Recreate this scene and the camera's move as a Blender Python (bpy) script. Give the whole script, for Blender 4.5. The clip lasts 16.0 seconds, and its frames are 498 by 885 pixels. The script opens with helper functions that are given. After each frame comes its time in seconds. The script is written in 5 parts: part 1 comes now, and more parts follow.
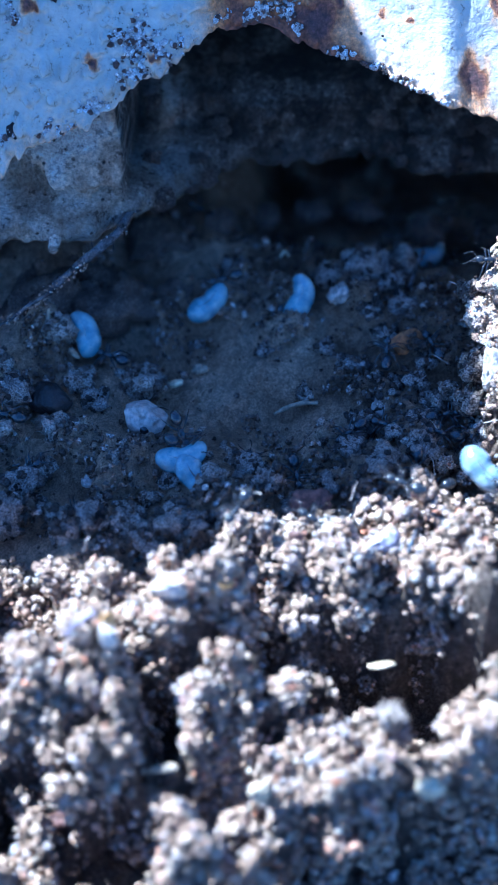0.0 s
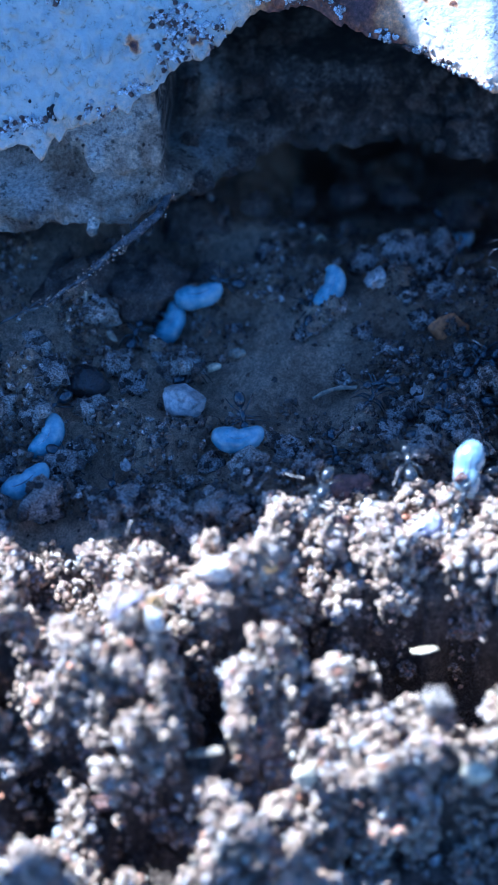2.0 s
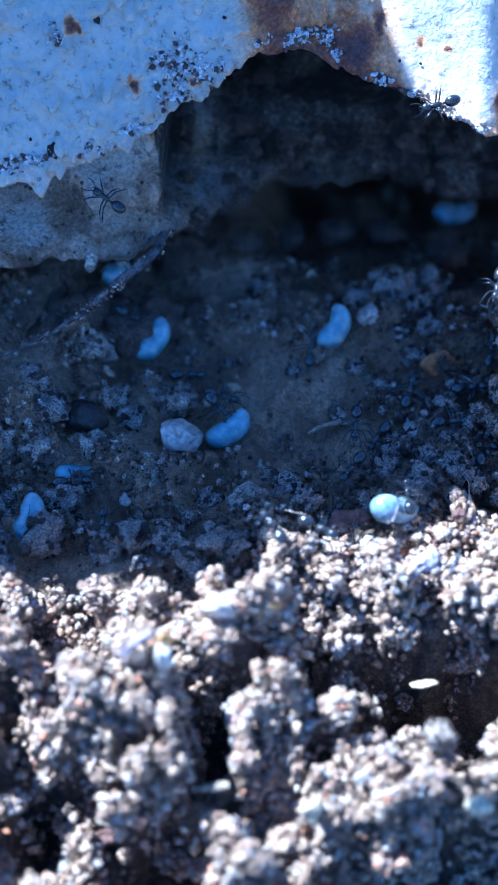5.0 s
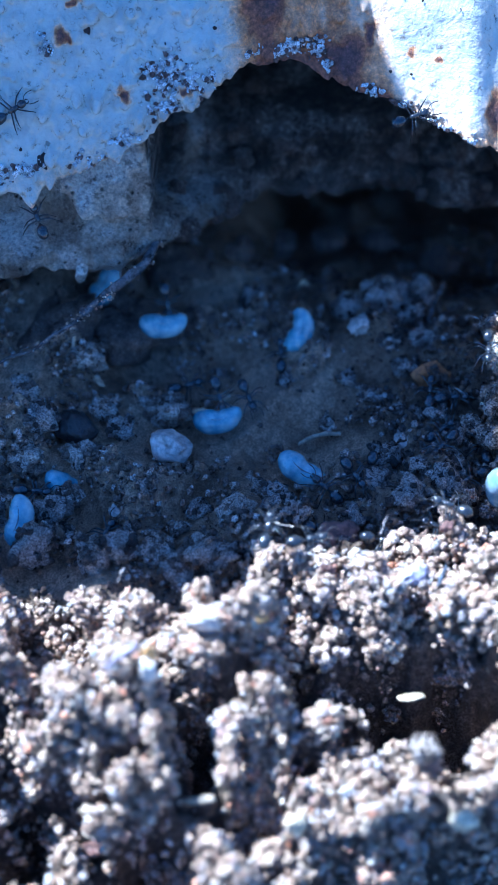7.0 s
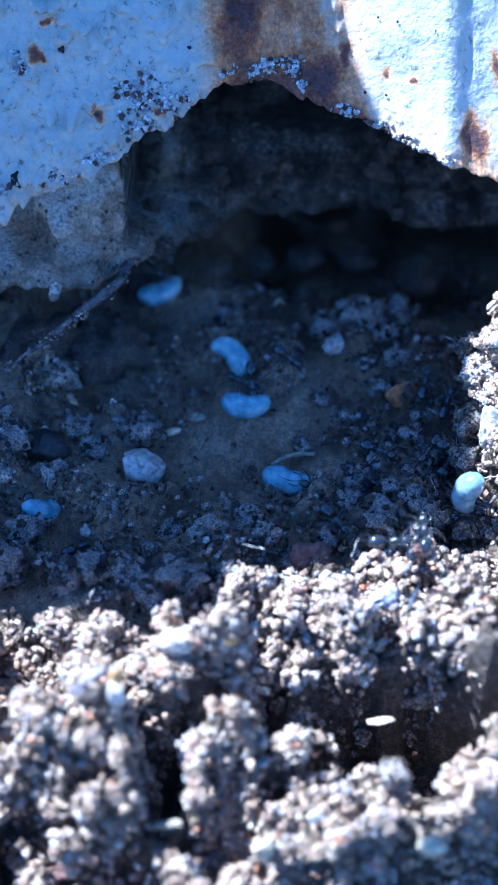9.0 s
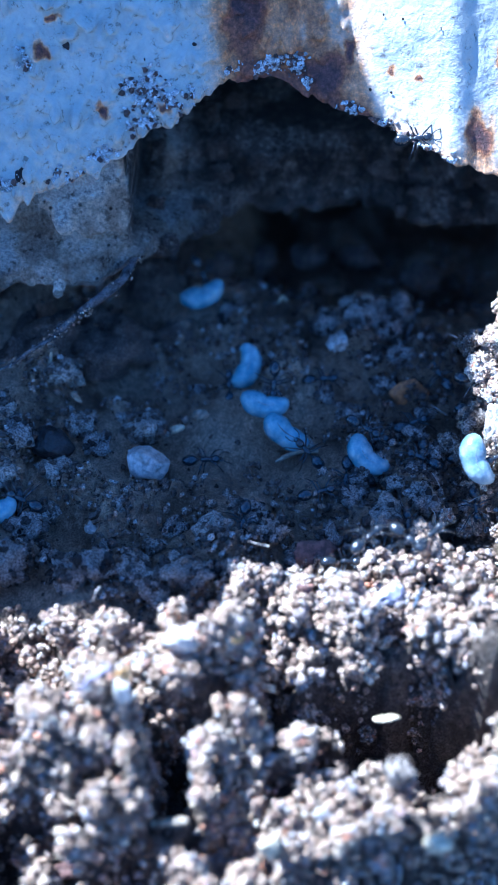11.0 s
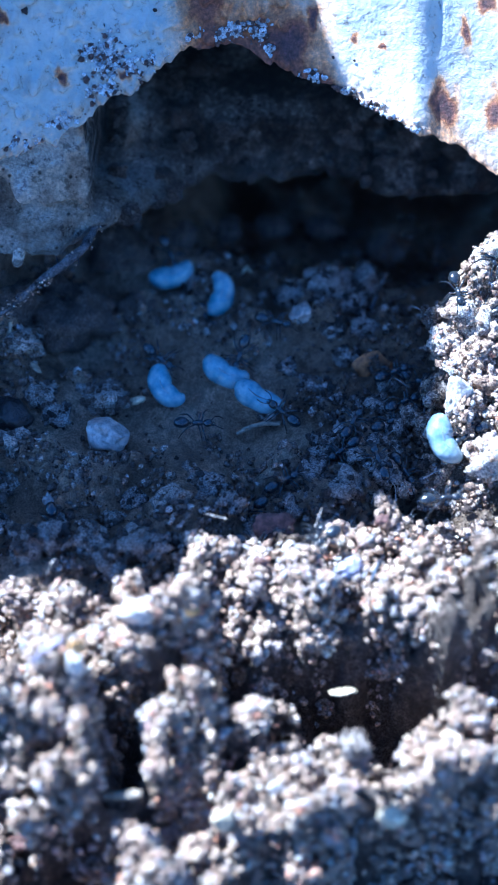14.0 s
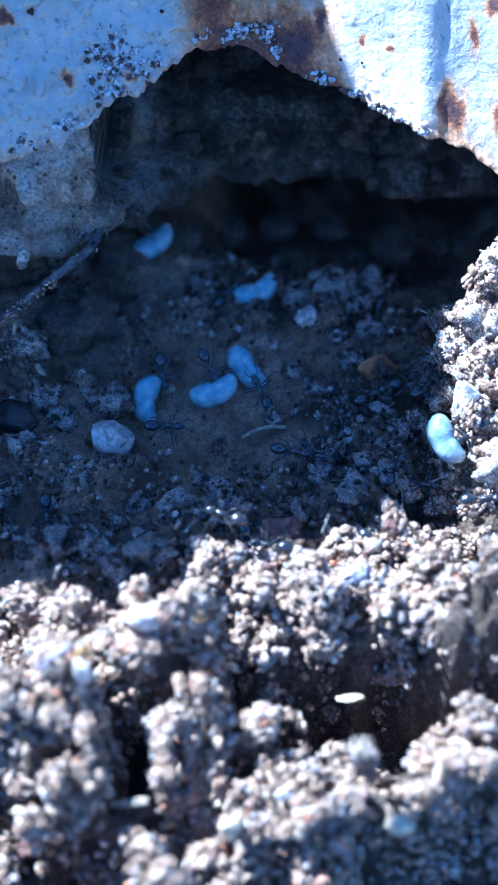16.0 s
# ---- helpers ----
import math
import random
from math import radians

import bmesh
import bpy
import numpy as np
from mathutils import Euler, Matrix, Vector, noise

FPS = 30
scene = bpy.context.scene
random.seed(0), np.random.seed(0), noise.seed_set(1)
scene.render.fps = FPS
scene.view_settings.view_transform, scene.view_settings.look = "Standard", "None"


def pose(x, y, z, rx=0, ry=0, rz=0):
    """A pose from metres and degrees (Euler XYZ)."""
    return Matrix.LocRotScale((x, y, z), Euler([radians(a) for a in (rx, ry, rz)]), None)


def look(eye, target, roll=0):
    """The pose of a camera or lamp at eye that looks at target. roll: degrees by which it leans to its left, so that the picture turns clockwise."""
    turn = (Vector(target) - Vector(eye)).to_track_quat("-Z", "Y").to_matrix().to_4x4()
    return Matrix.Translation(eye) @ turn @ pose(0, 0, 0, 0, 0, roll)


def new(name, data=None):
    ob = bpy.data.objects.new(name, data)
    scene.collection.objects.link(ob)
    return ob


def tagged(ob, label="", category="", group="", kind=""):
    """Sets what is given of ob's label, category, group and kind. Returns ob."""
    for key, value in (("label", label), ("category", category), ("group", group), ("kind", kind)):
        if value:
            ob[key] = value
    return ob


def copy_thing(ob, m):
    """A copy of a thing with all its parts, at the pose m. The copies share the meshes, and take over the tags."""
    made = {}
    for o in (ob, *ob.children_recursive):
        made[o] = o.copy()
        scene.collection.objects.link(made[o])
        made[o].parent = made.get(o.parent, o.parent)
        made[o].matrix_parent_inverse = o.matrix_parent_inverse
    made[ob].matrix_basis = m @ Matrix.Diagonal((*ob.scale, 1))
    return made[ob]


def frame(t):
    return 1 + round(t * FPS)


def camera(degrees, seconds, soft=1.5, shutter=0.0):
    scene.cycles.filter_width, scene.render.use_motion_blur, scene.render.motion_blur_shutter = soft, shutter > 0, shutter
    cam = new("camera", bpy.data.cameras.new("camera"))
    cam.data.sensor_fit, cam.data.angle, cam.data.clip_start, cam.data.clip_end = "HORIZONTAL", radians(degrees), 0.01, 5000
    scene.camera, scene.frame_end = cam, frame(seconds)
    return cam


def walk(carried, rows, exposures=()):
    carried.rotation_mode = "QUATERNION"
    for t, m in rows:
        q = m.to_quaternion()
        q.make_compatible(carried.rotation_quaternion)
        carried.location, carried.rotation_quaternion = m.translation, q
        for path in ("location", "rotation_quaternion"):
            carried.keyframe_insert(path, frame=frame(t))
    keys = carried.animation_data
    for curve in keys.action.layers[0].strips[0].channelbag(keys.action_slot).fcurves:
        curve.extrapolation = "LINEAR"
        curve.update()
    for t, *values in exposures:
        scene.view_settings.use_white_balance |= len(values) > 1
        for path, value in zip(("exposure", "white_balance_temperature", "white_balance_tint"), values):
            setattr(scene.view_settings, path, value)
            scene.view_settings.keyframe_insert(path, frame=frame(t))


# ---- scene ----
cam = camera(20.0, 16.0, soft=0.35)
# seconds, x, y, z in metres, turn in degrees: a hand-held telephone, 14 cm from the hollow
PATH = [
    (0, 0.00519, -0.10088, 0.09878, 44.884, 3.233, 1.701),
    (0.5, 0.00329, -0.10072, 0.09937, 44.904, 3.295, 1.883),
    (1, 0.00259, -0.10105, 0.09907, 44.864, 3.344, 1.961),
    (1.5, 0.00174, -0.10085, 0.09922, 44.681, 3.280, 1.997),
    (2, 0.00118, -0.10098, 0.09868, 44.339, 2.941, 1.883),
    (2.5, -0.00017, -0.10133, 0.09866, 44.376, 2.620, 1.635),
    (3, -0.00063, -0.10148, 0.09929, 44.149, 2.356, 1.232),
    (3.5, -0.00387, -0.10186, 0.09939, 44.765, 1.901, 0.914),
    (4, -0.00466, -0.10173, 0.10020, 44.842, 1.251, 0.246),
    (6.5, -0.00242, -0.09977, 0.10273, 44.671, 1.221, 0.643),
    (7, -0.00208, -0.09985, 0.10254, 44.722, 1.351, 0.732),
    (7.5, -0.00124, -0.09966, 0.10209, 44.825, 1.398, 0.768),
    (8, -0.00073, -0.09881, 0.10273, 44.878, 0.907, 0.443),
    (8.5, -0.00025, -0.09817, 0.10314, 44.845, 0.972, 0.685),
    (9, -0.00040, -0.09850, 0.10329, 44.931, 0.848, 0.659),
    (11.5, -0.00166, -0.09847, 0.10313, 44.829, 0.458, 0.399),
    (12, 0.00086, -0.09815, 0.10285, 44.936, 0.284, 0.072),
    (12.5, 0.00063, -0.09806, 0.10284, 44.772, -0.010, 0.006),
    (13, 0.00036, -0.09816, 0.10237, 44.474, 0.230, 0.258),
    (13.5, -0.00011, -0.09778, 0.10226, 44.130, 0.204, 0.279),
    (14, 0.00111, -0.09781, 0.10234, 43.753, 0.045, 0.341),
    (14.5, 0.00151, -0.09749, 0.10209, 43.696, 0.002, 0.352),
    (15, 0.00169, -0.09688, 0.10235, 43.696, -0.081, 0.401),
    (15.5, 0.00083, -0.09646, 0.10225, 43.891, -0.527, 0.008),
    (16, -0.00032, -0.09669, 0.10252, 43.519, -0.316, 0.198),
]
walk(cam, [(t, pose(*p)) for t, *p in PATH], exposures=[(0, 2.3, 3950, 8), (16, 2.3, 3950, 8)])
cam.data.dof.use_dof, cam.data.dof.focus_distance, cam.data.dof.aperture_fstop = True, 0.137, 26.0

# ---- light ----
TO_SUN = Vector((-0.6, 0.3, 1.0)).normalized()
sun = new("sun", bpy.data.lights.new("sun", "SUN"))
sun.data.energy, sun.data.angle, sun.data.color = 4.3, radians(0.5), (1.0, 0.83, 0.61)
sun.matrix_world = look(TO_SUN, (0, 0, 0))
world = bpy.data.worlds.new("world")
scene.world = world
world.use_nodes = True
sky = world.node_tree.nodes.new("ShaderNodeTexSky")
sky.sky_type, sky.sun_disc = "NISHITA", False
sky.ozone_density, sky.dust_density = 4.0, 0.2
sky.sun_elevation, sky.sun_rotation = math.asin(TO_SUN.z), math.atan2(TO_SUN.x, TO_SUN.y)
world.node_tree.nodes["Background"].inputs["Strength"].default_value = 0.0475
world.node_tree.links.new(sky.outputs[0], world.node_tree.nodes["Background"].inputs["Color"])

# ---- small tools; lengths below are in millimetres, times MM ----
MM = 0.001
rng = np.random.default_rng(7)
TABLE = np.random.default_rng(3).random((64, 64, 64))


def value_noise(x, y, z=0.0):
    """Smooth noise from 0 to 1 over arrays."""
    x, y, z = np.broadcast_arrays(np.asarray(x, float), np.asarray(y, float), np.asarray(z, float))
    out = 0.0
    i, j, k = np.floor(x).astype(int), np.floor(y).astype(int), np.floor(z).astype(int)
    u, v, w = [c * c * (3 - 2 * c) for c in (x - i, y - j, z - k)]
    for a in (0, 1):
        for b in (0, 1):
            for c in (0, 1):
                weight = (u if a else 1 - u) * (v if b else 1 - v) * (w if c else 1 - w)
                out = out + weight * TABLE[(i + a) % 64, (j + b) % 64, (k + c) % 64]
    return out


def fbm(x, y, z=0.0, octaves=4):
    """Layered noise, about -0.5 to 0.5."""
    total, size, amount = 0.0, 1.0, 0.5
    for n in range(octaves):
        total = total + amount * (value_noise(x * size + 7 * n, y * size + 3 * n, z * size + 5 * n) - 0.5)
        size, amount = size * 2.1, amount * 0.5
    return total * 1.3


def cells(x, y, seed=0):
    """Rounded grains side by side, 0 in the joints to 1 on their tops."""
    i, j = np.floor(x).astype(int), np.floor(y).astype(int)
    best = np.full(np.shape(x), 9.0)
    for a in (-1, 0, 1):
        for b in (-1, 0, 1):
            p, q = (i + a) % 64, (j + b) % 64
            best = np.minimum(best, (x - i - a - TABLE[p, q, seed]) ** 2 + (y - j - b - TABLE[p, q, seed + 1]) ** 2)
    return np.sqrt(np.clip(1 - best / 0.72, 0, 1))


def step(a, b, x):
    t = np.clip((np.asarray(x, float) - a) / (b - a), 0, 1)
    return t * t * (3 - 2 * t)


def bump(x, y, cx, cy, rx, ry):
    return np.exp(-(((x - cx) / rx) ** 2) - ((y - cy) / ry) ** 2)


def mesh_of(name, verts, faces, material, smooth=True):
    """verts in millimetres."""
    me = bpy.data.meshes.new(name)
    me.from_pydata((np.asarray(verts, float) * MM).tolist(), [], faces if isinstance(faces, list) else faces.tolist())
    if smooth:
        me.shade_smooth()
    me.materials.append(material)
    return me


def thing(name, verts, faces, material, label="", category="", group="", kind="", smooth=True):
    return tagged(new(name, mesh_of(name, verts, faces, material, smooth)), label, category, group, kind)


def grid_faces(nu, nv, wrap=False):
    i, j = np.meshgrid(np.arange(nu - 1), np.arange(nv if wrap else nv - 1), indexing="ij")
    a, b = i * nv + j, i * nv + (j + 1) % nv
    return np.stack([a, a + nv, b + nv, b], -1).reshape(-1, 4)


# ---- materials ----
def material(name, rough=0.7, metal=0.0):
    m = bpy.data.materials.new(name)
    m.use_nodes = True
    nt = m.node_tree
    b = nt.nodes["Principled BSDF"]
    b.inputs["Roughness"].default_value, b.inputs["Metallic"].default_value = rough, metal
    return m, nt, b


def noise_node(nt, scale, detail=6.0, rough=0.6):
    """Noise in object space; scale counts features in a metre."""
    co = nt.nodes.new("ShaderNodeTexCoord")
    n = nt.nodes.new("ShaderNodeTexNoise")
    n.inputs["Scale"].default_value, n.inputs["Detail"].default_value, n.inputs["Roughness"].default_value = scale, detail, rough
    nt.links.new(co.outputs["Object"], n.inputs["Vector"])
    return n.outputs["Fac"]


def ramp(nt, fac, stops):
    r = nt.nodes.new("ShaderNodeValToRGB")
    while len(r.color_ramp.elements) < len(stops):
        r.color_ramp.elements.new(0.5)
    for e, (at, colour) in zip(r.color_ramp.elements, stops):
        e.position, e.color = at, (*colour, 1)
    nt.links.new(fac, r.inputs["Fac"])
    return r.outputs["Color"]


def mix(nt, fac, a, b, kind="MIX"):
    n = nt.nodes.new("ShaderNodeMix")
    n.data_type, n.blend_type = "RGBA", kind
    for socket, value in ((n.inputs[0], fac), (n.inputs[6], a), (n.inputs[7], b)):
        if isinstance(value, bpy.types.NodeSocket):
            nt.links.new(value, socket)
        elif isinstance(value, (int, float)):
            socket.default_value = value
        else:
            socket.default_value = (*value, 1)
    return n.outputs[2]


def relief(nt, b, height, distance, strength=0.8):
    n = nt.nodes.new("ShaderNodeBump")
    n.inputs["Distance"].default_value, n.inputs["Strength"].default_value = distance, strength
    nt.links.new(height, n.inputs["Height"])
    nt.links.new(n.outputs["Normal"], b.inputs["Normal"])


def soil_material(name, stops, island=True, rough=0.85, coarse_relief=0.0, mud=None):
    """Crumbs whose colour changes from crumb to crumb, or bare soil."""
    m, nt, b = material(name, rough)
    fine, mid = noise_node(nt, 5200, 6, 0.65), noise_node(nt, 1300, 8, 0.7)
    if island:
        geo = nt.nodes.new("ShaderNodeNewGeometry")
        base = ramp(nt, geo.outputs["Random Per Island"], stops)
    else:
        base = mix(nt, 0.5, ramp(nt, noise_node(nt, 240, 10, 0.75), stops), ramp(nt, noise_node(nt, 900, 8, 0.75), stops))
    grain = mix(nt, 1.0, ramp(nt, fine, [(0.40, (0.38, 0.36, 0.35)), (0.60, (1.38, 1.35, 1.30))]), ramp(nt, mid, [(0.39, (0.66, 0.63, 0.60)), (0.60, (1.22, 1.22, 1.22))]), "MULTIPLY")
    colour = mix(nt, 1.0, base, grain, "MULTIPLY")
    gloss = ramp(nt, mid, [(0.35, (rough * 0.65,) * 3), (0.65, (min(1, rough * 1.15),) * 3)])
    if mud:
        at = nt.nodes.new("ShaderNodeAttribute")
        at.attribute_name = "mud"
        smear = mix(nt, 1.0, ramp(nt, noise_node(nt, 130, 6, 0.6), mud), mix(nt, 1.0, ramp(nt, mid, [(0.40, (0.62, 0.60, 0.58)), (0.60, (1.18, 1.18, 1.18))]), ramp(nt, fine, [(0.40, (0.7, 0.7, 0.7)), (0.60, (1.2, 1.2, 1.2))]), "MULTIPLY"), "MULTIPLY")
        # wet mud, darkened further in place of the shade on the right
        wet = nt.nodes.new("ShaderNodeAttribute")
        wet.attribute_name = "wet"
        smear = mix(nt, wet.outputs["Fac"], smear, mix(nt, 1.0, smear, (0.55, 0.54, 0.53), "MULTIPLY"))
        colour = mix(nt, at.outputs["Fac"], colour, smear)
        gloss = mix(nt, at.outputs["Fac"], gloss, ramp(nt, mid, [(0.4, (0.38, 0.38, 0.38)), (0.6, (0.7, 0.7, 0.7))]))
    nt.links.new(colour, b.inputs["Base Color"])
    both = nt.nodes.new("ShaderNodeMath")
    both.operation = "MULTIPLY_ADD"
    nt.links.new(mid, both.inputs[0])
    both.inputs[1].default_value = 1.0 + 3 * coarse_relief
    nt.links.new(fine, both.inputs[2])
    relief(nt, b, both.outputs[0], 0.0003 + 0.0006 * coarse_relief, 0.9)
    nt.links.new(gloss, b.inputs["Roughness"])
    return m


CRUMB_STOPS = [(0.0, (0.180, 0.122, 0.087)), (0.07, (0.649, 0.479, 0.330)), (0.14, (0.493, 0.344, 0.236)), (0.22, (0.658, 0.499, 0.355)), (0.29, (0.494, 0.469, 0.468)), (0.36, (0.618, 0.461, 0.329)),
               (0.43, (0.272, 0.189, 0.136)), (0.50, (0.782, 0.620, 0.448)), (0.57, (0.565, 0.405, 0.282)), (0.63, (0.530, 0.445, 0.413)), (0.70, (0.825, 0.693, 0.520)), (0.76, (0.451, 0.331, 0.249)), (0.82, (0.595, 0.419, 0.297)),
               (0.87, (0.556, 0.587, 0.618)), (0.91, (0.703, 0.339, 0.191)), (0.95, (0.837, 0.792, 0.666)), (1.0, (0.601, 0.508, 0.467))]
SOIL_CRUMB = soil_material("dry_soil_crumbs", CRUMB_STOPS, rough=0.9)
SOIL = soil_material("soil", [(0.36, (0.08, 0.061, 0.048)), (0.5, (0.21, 0.162, 0.124)), (0.62, (0.40, 0.32, 0.255))], island=False, rough=0.6, coarse_relief=1.0,
                     mud=[(0.36, (0.24, 0.172, 0.110)), (0.5, (0.54, 0.395, 0.262)), (0.62, (0.70, 0.54, 0.375))])
# damp crumbs, with the hollow's shade also put into their colour
SOIL_DAMP_SHADED = soil_material("damp_shaded_crumbs", [(0.0, (0.045, 0.034, 0.030)), (0.35, (0.322, 0.245, 0.193)), (0.55, (0.090, 0.071, 0.061)), (0.8, (0.399, 0.322, 0.265)), (0.96, (0.721, 0.657, 0.605)), (1.0, (0.515, 0.463, 0.438))], rough=0.2)

# wet crumbs, blackened to stand in for shade on the right
SOIL_WET_SHADE = soil_material("wet_shaded_crumbs", [(0.0, (0.026, 0.023, 0.023)), (0.35, (0.144, 0.112, 0.096)), (0.55, (0.058, 0.046, 0.042)), (0.8, (0.211, 0.173, 0.150)), (0.95, (0.576, 0.518, 0.480)), (1.0, (0.384, 0.346, 0.326))], rough=0.18)


def concrete_material():
    """Pale mortar facing; the broken inner rubble (attribute "core") is browner and earthy, and darkened for the
    recess's shade.
    """
    m, nt, b = material("concrete", 0.88)
    fine, mid = noise_node(nt, 2600, 7, 0.7), noise_node(nt, 650, 8, 0.7)
    at = nt.nodes.new("ShaderNodeAttribute")
    at.attribute_name = "core"
    holes = nt.nodes.new("ShaderNodeTexVoronoi")
    holes.inputs["Scale"].default_value, holes.inputs["Randomness"].default_value = 950, 1.0
    nt.links.new(nt.nodes["Texture Coordinate"].outputs["Object"], holes.inputs["Vector"])
    pin = ramp(nt, holes.outputs["Distance"], [(0.10, (0.10, 0.09, 0.08)), (0.24, (1, 1, 1))])
    sparse = ramp(nt, noise_node(nt, 420, 3, 0.6), [(0.50, (0, 0, 0)), (0.58, (1, 1, 1))])
    pin = mix(nt, sparse, (1, 1, 1), pin)
    patch = noise_node(nt, 170, 4, 0.55)
    face = ramp(nt, patch, [(0.40, (0.48, 0.37, 0.26)), (0.48, (0.84, 0.71, 0.54)), (0.56, (0.96, 0.91, 0.82))])
    # brown rubble, its colours lowered so the recess looks shaded
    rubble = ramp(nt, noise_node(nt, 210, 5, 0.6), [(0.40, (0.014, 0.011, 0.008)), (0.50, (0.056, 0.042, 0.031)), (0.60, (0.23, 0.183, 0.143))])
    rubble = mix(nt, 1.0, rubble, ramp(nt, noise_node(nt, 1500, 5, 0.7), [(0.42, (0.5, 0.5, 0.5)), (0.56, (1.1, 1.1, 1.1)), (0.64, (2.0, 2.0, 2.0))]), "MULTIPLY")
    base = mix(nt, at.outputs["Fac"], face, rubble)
    pits = ramp(nt, mid, [(0.37, (0.22, 0.20, 0.18)), (0.42, (0.9, 0.9, 0.9)), (0.60, (1.2, 1.2, 1.2))])
    base = mix(nt, mix(nt, at.outputs["Fac"], (0.6, 0.6, 0.6), (1, 1, 1)), base, mix(nt, 1.0, base, pits, "MULTIPLY"))
    base = mix(nt, 1.0, base, pin, "MULTIPLY")
    nt.links.new(mix(nt, 1.0, base, ramp(nt, fine, [(0.38, (0.62, 0.62, 0.62)), (0.6, (1.12, 1.12, 1.12))]), "MULTIPLY"), b.inputs["Base Color"])
    add = nt.nodes.new("ShaderNodeMath")
    add.operation = "ADD"
    nt.links.new(mid, add.inputs[0])
    nt.links.new(fine, add.inputs[1])
    relief(nt, b, mix(nt, 1.0, add.outputs[0], pin, "MULTIPLY"), 0.0013, 0.9)
    return m


CONCRETE = concrete_material()
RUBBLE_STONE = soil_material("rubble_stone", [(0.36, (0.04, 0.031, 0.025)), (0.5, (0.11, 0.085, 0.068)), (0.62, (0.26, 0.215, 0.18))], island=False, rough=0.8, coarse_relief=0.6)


def paint_material():
    """White paint over steel; the mesh's "rust" attribute tells where it has worn off."""
    m, nt, b = material("rusty_white_paint", 0.45)
    at = nt.nodes.new("ShaderNodeAttribute")
    at.attribute_name = "rust"
    fine, coarse = noise_node(nt, 1400, 6), noise_node(nt, 120, 5)
    paint = mix(nt, 1.0, ramp(nt, coarse, [(0.35, (0.46, 0.46, 0.415)), (0.65, (0.55, 0.545, 0.495))]), ramp(nt, noise_node(nt, 1100, 6, 0.7), [(0.34, (0.42, 0.40, 0.37)), (0.42, (0.95, 0.95, 0.94)), (0.62, (1.06, 1.06, 1.06))]), "MULTIPLY")
    add = nt.nodes.new("ShaderNodeMath")
    add.operation = "MULTIPLY_ADD"
    nt.links.new(fine, add.inputs[0])
    add.inputs[1].default_value = 0.22
    nt.links.new(at.outputs["Fac"], add.inputs[2])
    rust = ramp(nt, add.outputs[0], [(0.16, (0.84, 0.50, 0.15)), (0.36, (0.60, 0.27, 0.05)), (0.58, (0.24, 0.095, 0.04)), (0.86, (0.09, 0.040, 0.034))])
    rust = mix(nt, 1.0, rust, ramp(nt, noise_node(nt, 2400, 6, 0.7), [(0.38, (0.5, 0.48, 0.5)), (0.55, (1.15, 1.12, 1.12)), (0.68, (2.0, 1.9, 2.0))]), "MULTIPLY")
    cover = ramp(nt, add.outputs[0], [(0.13, (0, 0, 0)), (0.26, (0.32, 0.32, 0.32)), (0.38, (0.72, 0.72, 0.72)), (0.54, (0.97, 0.97, 0.97))])
    nt.links.new(mix(nt, cover, paint, rust), b.inputs["Base Color"])
    nt.links.new(ramp(nt, add.outputs[0], [(0.2, (0.22, 0.22, 0.22)), (0.4, (0.75, 0.75, 0.75))]), b.inputs["Roughness"])
    relief(nt, b, mix(nt, cover, noise_node(nt, 760, 5, 0.6), noise_node(nt, 2200, 5, 0.7)), 0.0007, 0.55)
    return m


PAINT = paint_material()


# ---- ground: one sheet with the hollow in it ----
CREST_X = [-40, -21.6, -16, -10, -8, -5.5, -2.5, 0, 4, 8, 12, 22, 40]
CREST_Y = [-20.6, -20.6, -22.0, -22.6, -22, -17.3, -15, -17.2, -17, -15.8, -14, -13.5, -13]


def crest_line(x):
    return np.interp(x, CREST_X, CREST_Y)


def clods(count, x0, x1, y0, y1, r0, r1, seed):
    gen = np.random.default_rng(seed)
    return np.stack([gen.uniform(x0, x1, count), gen.uniform(y0, y1, count), gen.uniform(r0, r1, count), gen.uniform(0.75, 1.3, count)], -1)


BIG_CLODS = clods(150, -32, 32, -54, -12, 2.2, 4.6, 21)
SMALL_CLODS = clods(620, -32, 32, -54, 20, 0.9, 2.0, 22)


def domes(x, y, table):
    """Height of rounded clods standing side by side."""
    out = np.zeros_like(x)
    for cx, cy, r, tall in table:
        pick = (np.abs(x - cx) < r) & (np.abs(y - cy) < r)
        d = 1 - ((x[pick] - cx) ** 2 + (y[pick] - cy) ** 2) / (r * r)
        out[pick] = np.maximum(out[pick], r * tall * np.sqrt(np.maximum(d, 0)))
    return out


# x, y, two half-widths and the depth of each hole in the sunlit soil
HOLES = [(12.2, -28.4, 8.2, 4.6, 13), (-19.5, -37.0, 1.6, 3.0, 5), (-9.4, -32.0, 2.6, 4.6, 11), (-13.5, -41.5, 4.6, 2.8, 12), (1.6, -37.5, 1.2, 1.5, 6), (4.6, -27.2, 4.0, 2.3, 10), (-3.4, -28.4, 5.4, 2.3, 10), (3.4, -32.5, 1.8, 2.4, 9), (-1.0, -30.8, 1.3, 2.0, 7), (6.4, -31.2, 1.6, 1.8, 7)]


def hole_depth(x, y):
    out = np.zeros_like(x)
    for cx, cy, rx, ry, deep in HOLES:
        out = np.maximum(out, deep * step(0.28, 0.62, bump(x, y, cx, cy, rx, ry)))
    return out


